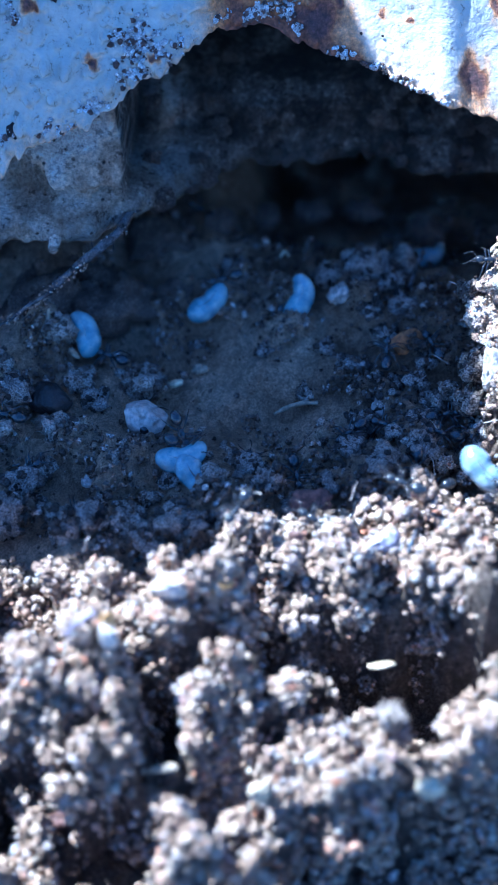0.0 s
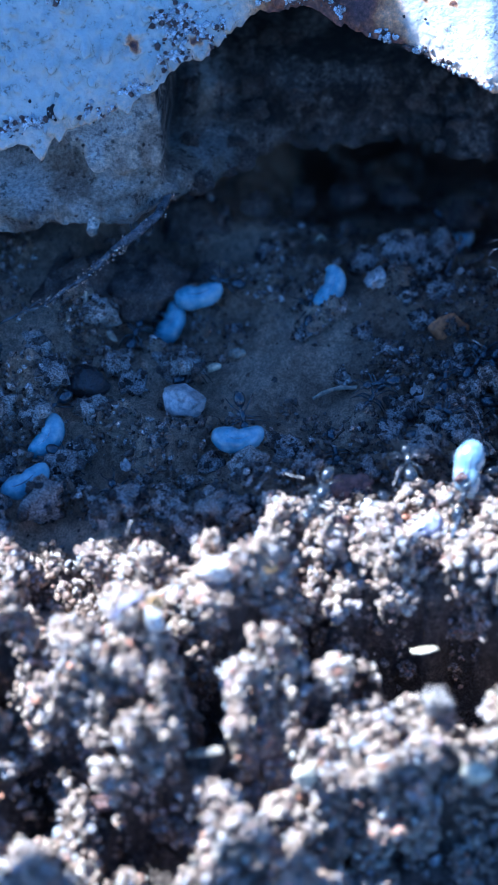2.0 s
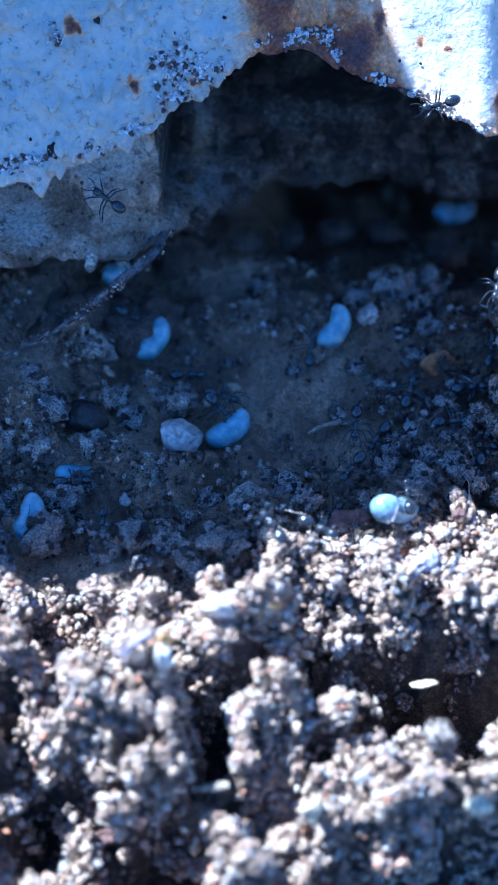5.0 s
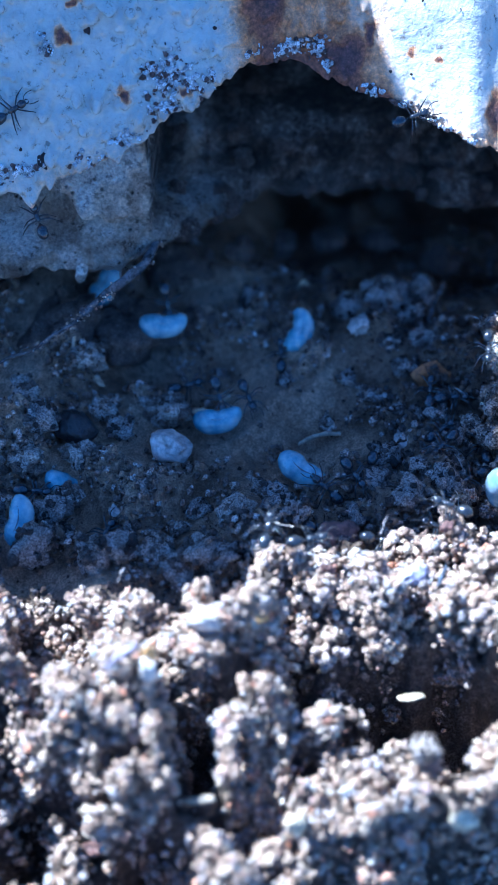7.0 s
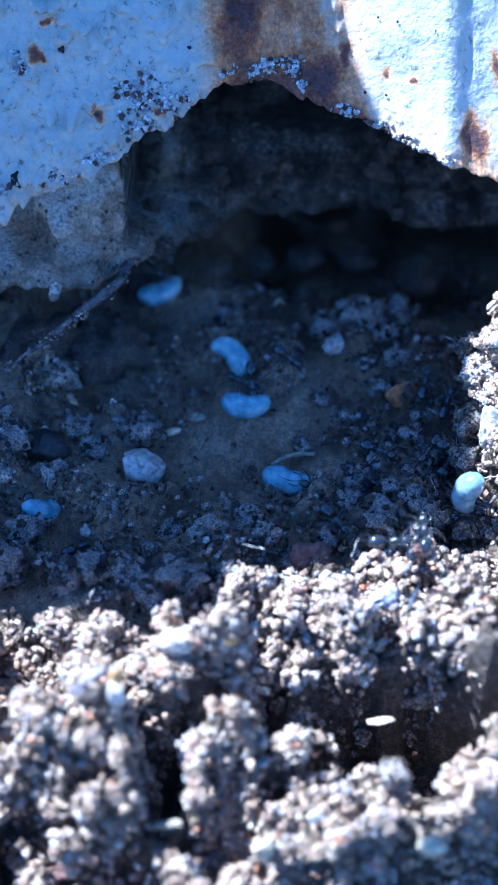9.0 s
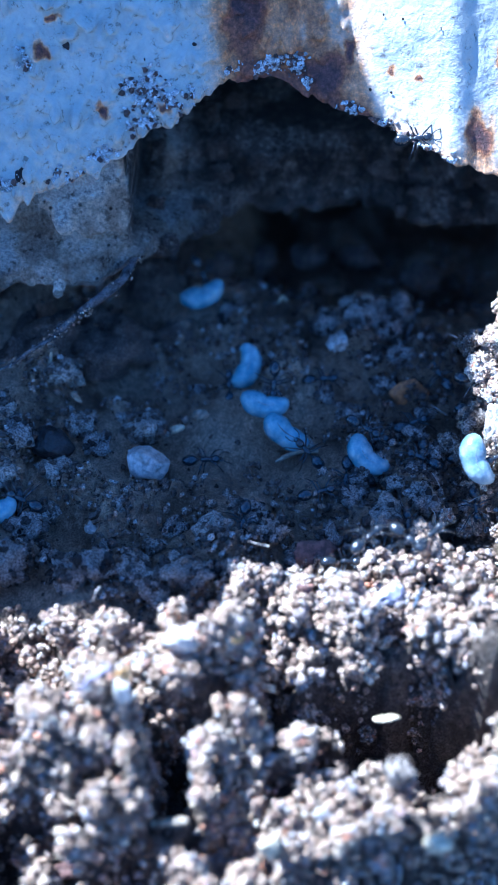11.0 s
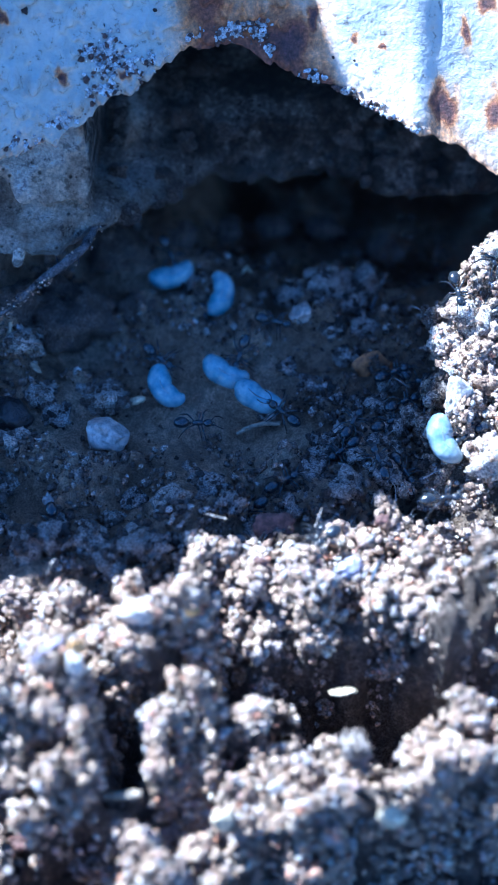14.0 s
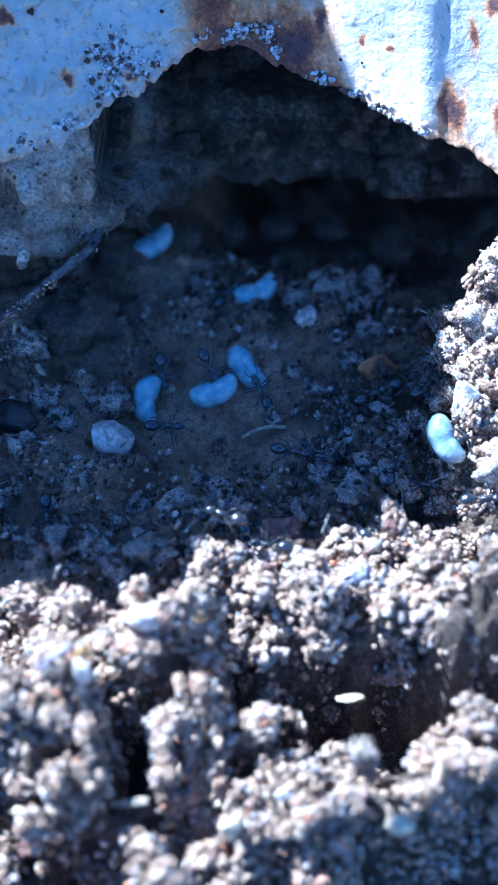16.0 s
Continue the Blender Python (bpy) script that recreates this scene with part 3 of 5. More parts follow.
# ---- a slab added out of view, only to cast shade on the hollow ----
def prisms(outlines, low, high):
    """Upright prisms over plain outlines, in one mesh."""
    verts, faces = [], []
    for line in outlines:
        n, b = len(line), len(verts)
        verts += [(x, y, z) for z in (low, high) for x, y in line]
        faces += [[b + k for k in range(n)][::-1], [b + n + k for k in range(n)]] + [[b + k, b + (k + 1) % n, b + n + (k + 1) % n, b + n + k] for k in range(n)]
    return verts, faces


SHADE_SLAB = [(-130, 20.6), (-97.6, 20.6), (-91.6, 18.3), (-85.6, 17.3), (-81.5, 22.0), (-77.5, 25.0), (-63.0, 26.0), (-59.6, 27.3), (-58.1, 32.8), (-55.6, 39.9), (-52.5, 46.0), (-52.4, 53.2), (-52.6, 54.6), (-52.3, 55.6), (-51.9, 56.4), (-51.4, 57.2), (-50.6, 60.0), (-48.0, 100), (-130, 100)]
# toothed strip added to half-shade the near ridge
SHADE_STRIP = [(-114, 20.6), (-130, 20.6), (-130, -16), (-44, -16), (-46.6, 0.0), (-49, -2.2), (-52, -0.4), (-54.4, -2.6), (-57, -0.5), (-60, -3.0), (-62.6, -1.0), (-65, -3.6), (-68, -1.6), (-71, -4.4), (-74, -3.6), (-82, -8.0), (-113, -10)]
thing("shade_slab", *prisms([SHADE_SLAB, SHADE_STRIP], 124, 132), PAINT, "plain painted ledge over the hollow", "wall", kind="structure", smooth=False)


# ---- small things ----
def plain(name, colour, rough=0.6, grain=900, spread=0.35, bumps=0.0002):
    """A material of one natural colour with light and dark grain."""
    m, nt, b = material(name, rough)
    lo, hi = [c * (1 - spread) for c in colour], [min(1, c * (1 + spread)) for c in colour]
    coarse = ramp(nt, noise_node(nt, grain / 4, 5), [(0.35, lo), (0.65, hi)])
    fine = noise_node(nt, grain * 2, 5)
    nt.links.new(mix(nt, 1.0, coarse, ramp(nt, fine, [(0.4, (0.6, 0.6, 0.6)), (0.6, (1.2, 1.2, 1.2))]), "MULTIPLY"), b.inputs["Base Color"])
    relief(nt, b, fine, bumps)
    return m


PALE_STONE = plain("pale_stone", (0.52, 0.46, 0.41), 0.3, 700, 0.22, 0.00025)
WHITE_STONE = plain("white_stone", (0.66, 0.60, 0.52), 0.5, 1500, 0.2, 0.0003)
OCHRE_STONE = plain("ochre_stone", (0.62, 0.36, 0.12), 0.6)
RED_STONE = plain("red_stone", (0.17, 0.09, 0.07), 0.7)
LEAF = plain("dead_leaf", (0.30, 0.135, 0.045), 0.6)
TWIG = plain("dry_twig", (0.34, 0.28, 0.20), 0.75)
ROOT = plain("root", (0.13, 0.12, 0.125), 0.18, 3000, 0.8, 0.0006)
SEED = plain("seed", (0.62, 0.52, 0.34), 0.45)
CLOD = soil_material("clod_soil", [(0.0, (0.049, 0.039, 0.033)), (0.3, (0.194, 0.156, 0.126)), (0.6, (0.088, 0.068, 0.056)), (0.85, (0.272, 0.228, 0.190)), (1.0, (0.466, 0.418, 0.369))], rough=0.36)
WET_CLOD = soil_material("wet_clod_soil", [(0.0, (0.015, 0.013, 0.014)), (0.5, (0.062, 0.050, 0.045)), (0.85, (0.112, 0.094, 0.083)), (1.0, (0.375, 0.338, 0.312))], rough=0.22)
RUST_GRAIN = plain("rusty_grains", (0.12, 0.075, 0.06), 0.45, 4000, 0.6, 0.0002)
CRUST = plain("corrosion_crust", (0.72, 0.69, 0.69), 0.18, 5200, 0.5, 0.0002)


def stone(name, x, y, z, size, seed, mat, label, category="stone", turn=(0, 0, 0), rough=0.75, sharp=1.7, sink=0.3):
    """A single stone, some sides broken flat; size is its three half-lengths."""
    v, f = rough_ball(BALL4, seed, rough, sharp)
    gen = np.random.default_rng(seed + 900)
    for _ in range(int(8 * rough)):
        n = gen.normal(size=3)
        n /= np.linalg.norm(n)
        v = v - (0.85 * np.maximum(v @ n - gen.uniform(0.55, 0.85), 0))[:, None] * n
    v = v * (1 + 0.05 * rough * fbm(v[:, 0] * 7, v[:, 1] * 7, v[:, 2] * 7 + seed, 3))[:, None]
    v = v * np.array(size)
    z = soil_at(x, y) if z is None else z
    ob = tagged(new(name, mesh_of(name, v, f, mat)), label, category)
    ob.matrix_world = pose(x * MM, y * MM, (z + size[2] * (1 - sink)) * MM, *turn)
    return ob


def soil_clod(x, y, z, r, seed, label, squash=0.85, grains=90, mat=None):
    """A clod of stuck-together grains, one uneven mesh."""
    gen = np.random.default_rng(seed)
    v, f = BALL3
    shape = 1 + 1.8 * fbm(v[:, 0] * 1.5 + seed, v[:, 1] * 1.5, v[:, 2] * 1.5, 4)
    core = v * shape[:, None] * r * 0.85 * [1, 1, squash]
    verts, faces, base = [core], [f], len(v)
    for n, at in enumerate(core[gen.choice(len(core), grains)]):
        w, g = SHAPES[n % len(SHAPES)] if n < 14 else SPECKS[n % len(SPECKS)]
        size = r * (0.12 + 0.17 * gen.random() if n < 14 else 0.05 + 0.13 * gen.random())
        verts.append(w @ turns(1, gen)[0] * size + at * gen.uniform(0.9, 1.05))
        faces.append(g + base)
        base += len(w)
    # the darker clod soil where shade is put into the floor's colour
    if mat is None:
        mat = WET_CLOD if wet_shade(np.array([x]), np.array([y]))[0] > 0.5 else CLOD
    ob = tagged(new("soil_clod", mesh_of("soil_clod", np.concatenate(verts), np.concatenate(faces), mat)), label, "soil clod", "soil clods")
    ob.location = (x * MM, y * MM, (z + r * 0.3) * MM)
    return ob


def tube(points, radii, sides=10):
    """A tube along a line of points."""
    p, r = np.asarray(points, float), np.asarray(radii, float)
    d = np.gradient(p, axis=0)
    d /= np.linalg.norm(d, axis=1, keepdims=True)
    u = np.cross(d, [0.31, 0.17, 0.93])
    u /= np.linalg.norm(u, axis=1, keepdims=True)
    w = np.cross(d, u)
    a = np.linspace(0, 2 * np.pi, sides, endpoint=False)
    ring = p[:, None] + r[:, None, None] * (u[:, None] * np.cos(a)[None, :, None] + w[:, None] * np.sin(a)[None, :, None])
    n = len(p)
    return ring.reshape(-1, 3), grid_faces(n, sides, True).tolist() + [list(range(sides))[::-1], list(range((n - 1) * sides, n * sides))]


def resample(points, n):
    p = np.asarray(points, float)
    t = np.linspace(0, 1, len(p))
    return np.stack([np.interp(np.linspace(0, 1, n), t, p[:, k]) for k in range(3)], -1)


def strand(name, points, thick, mat, label, category, wobble=0.25, seed=1, n=30):
    """A twig, root or hair along points, with an uneven outline."""
    p = resample(points, n)
    s = np.arange(n)
    p = p + wobble * np.stack([fbm(s / 5 + seed, 1.5, 2, 3), fbm(s / 5 + seed, 7.5, 2, 3), fbm(s / 5 + seed, 4.5, 2, 3)], -1) * 2
    r = np.interp(np.linspace(0, 1, n), np.linspace(0, 1, len(thick)), thick) * (1 + 0.9 * fbm(s / 2.0 + seed, 0.5, 9, 3))
    v, f = tube(p, r, 9)
    return thing(name, v, f, mat, label, category)


def flat_piece(name, x, y, z, length, width, thick, seed, mat, label, category, turn, bend=0.10):
    """A flake with an uneven outline, a little bent, with thickness."""
    n = 22
    a = np.linspace(0, 2 * np.pi, n, endpoint=False)
    r = 1 + 0.9 * fbm(np.cos(a) * 1.6 + seed, np.sin(a) * 1.6, seed, 3)
    rings = []
    for k, up in ((0.02, 1), (0.6, 1), (1.0, 0.6), (1.0, -0.6), (0.6, -1), (0.02, -1)):
        px, py = k * r * np.cos(a) * length, k * r * np.sin(a) * width
        rings.append(np.stack([px, py, up * thick + bend * px * px / length + 0.2 * thick * np.sin(3 * px)], -1))
    ob = tagged(new(name, mesh_of(name, np.concatenate(rings), grid_faces(6, n, True), mat)), label, category)
    ob.matrix_world = pose(x * MM, y * MM, z * MM, *turn)
    return ob


BOULDERS = [(-18.0, 15.4, 5.4, 4.2, 7.0), (-25.8, 13.4, 4.4, 3.8, 9.0), (-11.4, 17.0, 3.2, 2.6, 5.6), (-14.0, 25.4, 3.6, 3.0, 7.0), (-7.0, 26.2, 1.5, 1.4, 7.4), (3.4, 31.0, 1.7, 1.5, 4.4), (8.8, 32.0, 1.6, 1.6, 4.2), (-2.0, 30.5, 1.4, 1.6, 4.6), (16.0, 27.5, 2.0, 1.8, 5.0)]
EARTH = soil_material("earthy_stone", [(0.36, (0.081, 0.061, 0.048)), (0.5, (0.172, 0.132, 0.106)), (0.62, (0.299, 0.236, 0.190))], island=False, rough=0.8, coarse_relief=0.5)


def boulder(x, y, rx, ry, top, seed):
    """A large earthy stone sunk in the floor, with its top at that height."""
    v, f = grain(BALL4, seed, 6)
    v = v * (1 + 0.10 * fbm(v[:, 0] * 6, v[:, 1] * 6, v[:, 2] * 6 + seed, 4))[:, None]
    high = 0.5 * (rx + ry) * 0.8
    v = v * [rx, ry, high]
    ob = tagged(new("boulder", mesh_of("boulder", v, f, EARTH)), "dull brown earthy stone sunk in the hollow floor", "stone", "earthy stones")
    ob.location = (x * MM, y * MM, (top - v[:, 2].max()) * MM)


for k, b in enumerate(BOULDERS):
    boulder(*b, 140 + k)

# in the hollow
soil_clod(-23.2, -6.5, 0.4, 1.6, 32, "small crumbly soil clod on the hollow floor")
soil_clod(-15.3, -6.9, 1.4, 1.5, 33, "black pointed soil clod on the hollow floor", squash=1.5)
soil_clod(-27.6, -3.1, 2.6, 2.3, 34, "grey soil clod on the hollow floor")
soil_clod(-13.7, 4.2, 1.6, 2.4, 35, "grainy soil clod behind a pale stone")
soil_clod(-9.6, -13.6, 0.2, 2.6, 36, "rounded bluish soil clod behind the crest")
soil_clod(-14.5, -13.0, 0.2, 2.0, 37, "damp soil clod behind the crest")
soil_clod(8.0, -1.5, 0.8, 1.7, 38, "dark soil clod on the hollow floor")
soil_clod(5.2, 18.6, 3.4, 2.0, 39, "crumbly soil clod at the back of the hollow")
soil_clod(8.8, 13.5, 3.0, 1.9, 40, "crumbly soil clod beside a pale stone")
soil_clod(12.6, -1.0, 0.8, 1.6, 41, "dark soil clod on the hollow floor")
soil_clod(-22.5, 9.5, 4.0, 2.6, 42, "earthy clod under the concrete footing")
soil_clod(-18.5, 15.0, 2.6, 2.4, 43, "earthy clod under the concrete footing")
soil_clod(11.5, 4.0, 1.0, 1.3, 44, "grey soil clod beside a dead leaf")
soil_clod(-4.7, -5.6, 0.3, 1.5, 46, "dark soil clod on the hollow floor")
soil_clod(-5.7, -12.4, 0.3, 2.1, 47, "bluish grey soil clod behind the crest")
soil_clod(2.2, 3.0, 0.8, 1.2, 48, "small soil clod on the hollow floor")
soil_clod(6.5, 6.5, 1.6, 1.5, 49, "dark soil clod on the hollow floor")
soil_clod(-28.5, 4.0, 4.2, 2.0, 45, "grey soil clod on the hollow floor")
for k, (x, y, r) in enumerate([(-22.5, -2.2, 1.4), (-10.6, -8.6, 0.9), (-3.0, -7.6, 1.2), (-6.6, -9.6, 1.3), (-1.2, -10.4, 1.1), (4.4, -9.8, 1.0), (7.2, -6.0, 1.1), (9.6, -8.6, 1.4), (13.6, -6.2, 1.3),
                                (15.2, 0.6, 1.1), (14.6, 6.2, 1.0), (10.2, 9.8, 1.2), (4.0, 8.4, 0.9), (-1.8, 8.8, 0.8), (8.4, 19.2, 1.6), (13.0, 20.4, 1.5), (-5.4, 20.6, 1.1),
                                (-17.2, -12.0, 1.2), (-20.4, -14.2, 1.5), (-26.0, -13.2, 1.7), (-18.8, 1.8, 1.1), (-16.0, 5.6, 0.9), (-9.0, 10.2, 0.8), (12.4, 13.4, 1.2), (-12.4, -10.6, 0.9), (-24.8, -8.6, 1.5), (-17.6, -14.6, 1.4), (-12.0, -15.8, 1.5), (-7.6, -15.2, 1.2), (-22.8, -11.2, 1.0),
                                (9.4, 20.4, 1.8), (6.6, 21.6, 1.4), (11.6, 17.2, 1.2), (-20.6, 4.0, 1.2), (-26.6, 0.6, 1.6), (6.2, -4.4, 1.2), (11.0, -3.8, 1.0), (13.4, 3.6, 1.0), (1.0, -12.0, 0.9), (-31.6, -2.6, 1.6), (-33.4, 3.0, 1.7), (-30.6, -8.6, 1.4), (-33.6, -7.0, 1.8), (-31.4, -14.6, 1.5), (-34.6, -12.4, 1.7), (-33.0, -17.0, 1.4), (-29.6, -17.6, 1.3)]):
    soil_clod(x, y, soil_at(x, y) - 0.3, 1.4 * r, 70 + k, "small wet dark soil clod on the hollow floor", 0.9, 45, WET_CLOD if k % 3 else None)
stone("wet_clod", -22.9, 0.2, 2.4, (2.0, 1.8, 1.8), 44, plain("wet_black_soil", (0.014, 0.012, 0.013), 0.28, 1200, 0.5, 0.0004), "smooth glossy black ball of wet soil", "soil clod", rough=0.3, sharp=1.2, sink=0.2)
stone("stone", -13.9, -0.2, 0.8, (2.3, 1.7, 1.7), 3, PALE_STONE, "pale pinkish stone on the hollow floor", turn=(10, 10, -30), rough=0.5, sharp=1.2, sink=0.3)
stone("stone", 5.9, 14.2, 4.0, (1.5, 1.3, 1.2), 31, PALE_STONE, "pale pitted stone at the back of the hollow", turn=(0, 20, 70), rough=0.8, sharp=1.8)
stone("stone", -18.6, -8.5, 0.4, (0.75, 0.7, 0.6), 6, PALE_STONE, "small grey pebble on the hollow floor")
stone("stone", 9.9, 0.5, 0.9, (1.6, 1.2, 0.7), 8, PALE_STONE, "flat grey stone half sunk in soil", rough=0.6)
stone("stone", 20.2, -1.9, 6.8, (1.2, 0.9, 2.5), 2, WHITE_STONE, "white crystalline stone stuck in the soil bank", turn=(-15, 5, 0), rough=0.8, sharp=2.0)
stone("stone", -8.6, 6.4, 1.4, (0.9, 0.6, 0.45), 12, TWIG, "small brown stone on the hollow floor", turn=(0, 0, 20))
stone("seed", -11.0, 4.4, 1.3, (0.95, 0.42, 0.4), 13, SEED, "small cream oval seed on the hollow floor", "seed", turn=(0, -10, 12), rough=0.12, sink=0.0)
flat_piece("dead_leaf", 13.2, 7.9, 3.3, 1.9, 1.6, 0.09, 9, LEAF, "orange brown dead leaf fragment in the hollow", "leaf", (52, 8, 5))
flat_piece("stone_plate", 3.0, -12.1, 1.6, 1.9, 1.3, 0.35, 6, RED_STONE, "dark red flat stone behind the crest", "stone", (35, 5, 5))
flat_piece("husk", -21.1, 6.1, 4.6, 0.9, 0.3, 0.08, 8, TWIG, "pale thin husk standing on the hollow floor", "husk", (60, 60, 20))
strand("twig", [(-24.3, 8.0, 4.6), (-24.0, 8.6, 6.4), (-23.6, 9.3, 8.0)], [0.22, 0.26, 0.2], TWIG, "short pale twig standing in soil", "twig", 0.1, 3, 14)
strand("twig", [(-0.9, 0.3, 1.2), (1.2, 1.2, 1.4), (3.6, 1.6, 1.3)], [0.16, 0.28, 0.2], TWIG, "thin brown twig lying on the hollow floor", "twig", 0.3, 5, 18)
strand("twig", [(-0.5, 22.0, 3.6), (0.0, 22.4, 4.4), (0.6, 22.0, 4.0)], [0.10, 0.14, 0.08], SEED, "tiny curled pale stalk in the hollow", "stalk", 0.2, 6, 12)
strand("twig", [(13.2, 16.0, 3.5), (14.0, 16.6, 6.2), (14.8, 17.0, 8.2)], [0.2, 0.28, 0.2], ROOT, "curved brown stalk at the back of the hollow", "stalk", 0.3, 7, 16)
root = strand("root", [(-13.6, 18.6, 14.6), (-14.6, 16.4, 14.6), (-16.4, 11.9, 14.8), (-20.5, 9.0, 12.6), (-24.4, 7.4, 10.2), (-28.4, 6.2, 8.6), (-31.9, 5.2, 7.4), (-38, 3.5, 6.2)],
       [0.2, 0.32, 0.55, 0.40, 0.21, 0.16, 0.14, 0.12], ROOT, "thin dark root hanging from the concrete footing", "root", 0.5, 11, 60)
gen = np.random.default_rng(8)
for k in range(9):
    a = np.array(((-16.4, 11.9, 14.8), (-28.4, 6.2, 8.6)))
    p = a[0] + (a[1] - a[0]) * gen.random() + [0.1, -0.1, 0.4 * gen.random()]
    q = p + gen.normal(0, 0.6, 3) + [-0.4, -0.3, -0.4]
    v, f = tube(resample([p, (p + q) / 2 + gen.normal(0, 0.2, 3), q], 7), np.linspace(0.10, 0.03, 7), 6)
    ob = new("fibre", mesh_of("fibre", v, f, ROOT))
    ob.parent = root
line = resample([(-14.6, 16.4, 14.6), (-16.4, 11.9, 14.8), (-20.5, 9.0, 12.6), (-24.4, 7.4, 10.2), (-28.4, 6.2, 8.6)], 90)
verts, faces, base = [], [], 0
for k in range(240):
    w, g = SPECKS[k % len(SPECKS)]
    verts.append(w * gen.uniform(0.04, 0.15) + line[gen.integers(0, 90)] + gen.normal(0, 0.26, 3))
    faces.append(g + base)
    base += len(w)
ob = new("sand_coat", mesh_of("sand_coat", np.concatenate(verts), np.concatenate(faces), SOIL_CRUMB))
ob.parent = root
v, f = tube(resample([(-22.0, 13.4, 15.4), (-22.3, 12.6, 14.5), (-22.6, 11.8, 13.6), (-22.7, 11.5, 13.2)], 16), np.interp(np.linspace(0, 1, 16), [0, 0.4, 0.8, 1], [0.4, 0.62, 0.5, 0.12]), 12)
thing("mortar_drip", v, f, CONCRETE, "grey mortar drip under the concrete footing edge", "mortar")

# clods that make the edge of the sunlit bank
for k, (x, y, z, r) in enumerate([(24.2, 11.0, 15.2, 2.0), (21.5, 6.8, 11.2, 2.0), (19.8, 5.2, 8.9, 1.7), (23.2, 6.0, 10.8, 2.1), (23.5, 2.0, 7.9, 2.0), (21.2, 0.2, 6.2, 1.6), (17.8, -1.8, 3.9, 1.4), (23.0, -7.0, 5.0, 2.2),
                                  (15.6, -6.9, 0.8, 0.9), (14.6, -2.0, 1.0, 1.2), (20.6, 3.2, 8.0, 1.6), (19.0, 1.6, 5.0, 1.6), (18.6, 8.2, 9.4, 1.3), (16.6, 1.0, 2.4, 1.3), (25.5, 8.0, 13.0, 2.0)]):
    # clods off the sunny part get the darker CLOD colour as their shade
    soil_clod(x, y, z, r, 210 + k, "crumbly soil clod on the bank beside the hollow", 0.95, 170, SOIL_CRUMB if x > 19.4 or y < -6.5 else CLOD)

# on the sunlit soil
flat_piece("straw_chip", 8.9, -27.9, -2.2, 1.4, 0.75, 0.15, 14, SEED, "pale straw chip sticking out into a soil hole", "chip", (-34, -4, 4), 0.0)
stone("stone", -13.4, -32.0, 6.9, (0.95, 0.8, 1.3), 15, WHITE_STONE, "white pebble on the sunlit soil", "pebble", rough=0.35)
stone("stone", -13.3, -31.4, 8.5, (0.6, 0.45, 0.9), 16, OCHRE_STONE, "orange pebble on the sunlit soil", "pebble", rough=0.4)
stone("stone", 12.4, -40.2, -2.4, (1.2, 0.9, 0.9), 17, SEED, "cream rounded pebble on the sunlit soil", "pebble", rough=0.3)
stone("stone", 2.8, -37.8, -2.1, (0.6, 0.5, 0.8), 18, WHITE_STONE, "small white pebble on the sunlit soil", "pebble", turn=(0, 0, 40), rough=0.4)
stone("stone", -1.4, -40.4, -2.8, (1.1, 0.7, 1.0), 28, SEED, "pale greenish pebble on the sunlit soil", "pebble", turn=(0, 30, 20), rough=0.4)
stone("stone", 9.5, -18.9, 3.0, (1.6, 0.8, 0.9), 29, plain("lilac_stone", (0.52, 0.50, 0.60), 0.3, 900, 0.2, 0.0002), "pale lilac stone on the crest", "stone", turn=(0, -20, 15), rough=0.6)
stone("stone", -12.1, -38.5, -8.6, (0.6, 0.5, 0.5), 19, WHITE_STONE, "small white pebble in a soil hole", "pebble", rough=0.4)
soil_clod(9.5, -34.4, -0.6, 1.2, 20, "round pale bead of soil beside a hole", 0.95, 150, CLOD)
stone("stone", -19.0, -38.9, -9.6, (1.1, 0.9, 0.9), 21, RED_STONE, "reddish brown stone on the soil", "stone")
stone("stone", 4.2, -16.6, 3.5, (0.7, 0.6, 0.6), 23, WHITE_STONE, "white angular stone on the crest", "stone", rough=0.8)
stone("stone", -9.2, -25.2, 4.8, (1.9, 1.2, 1.3), 24, WHITE_STONE, "bright white angular stone on the crest", "stone", rough=0.7)
stone("stone", 12.5, -15.2, 5.8, (0.7, 0.5, 0.5), 25, RED_STONE, "reddish stone on the crest", "stone")
stone("stone", 1.6, -19.0, 4.2, (0.8, 0.6, 0.6), 26, RED_STONE, "reddish brown stone on the crest", "stone")
stone("stone", -4.6, -25.6, 5.7, (0.9, 0.7, 0.7), 27, OCHRE_STONE, "pale ochre stone on the crest", "stone", rough=0.5)
strand("stalk", [(-16.8, -32.0, 8.0), (-15.6, -31.6, 9.3), (-14.2, -31.0, 9.8)], [0.25, 0.3, 0.22], plain("mauve_stalk", (0.40, 0.34, 0.42), 0.6), "pale mauve bent stalk on the sunlit soil", "stalk", 0.2, 8, 16)
strand("stalk", [(-11.2, -37.7, -3.2), (-9.7, -38.1, -2.2), (-8.2, -38.5, -1.4)], [0.3, 0.36, 0.28], TWIG, "short greenish grey stalk on the soil", "stalk", 0.2, 9, 14)
strand("stalk", [(11.2, -20.6, 3.6), (11.7, -20.2, 5.0), (12.0, -20.0, 6.4)], [0.12, 0.2, 0.1], plain("blue_grey_blade", (0.16, 0.19, 0.24), 0.35), "blue grey blade stuck in the soil", "blade", 0.1, 10, 12)


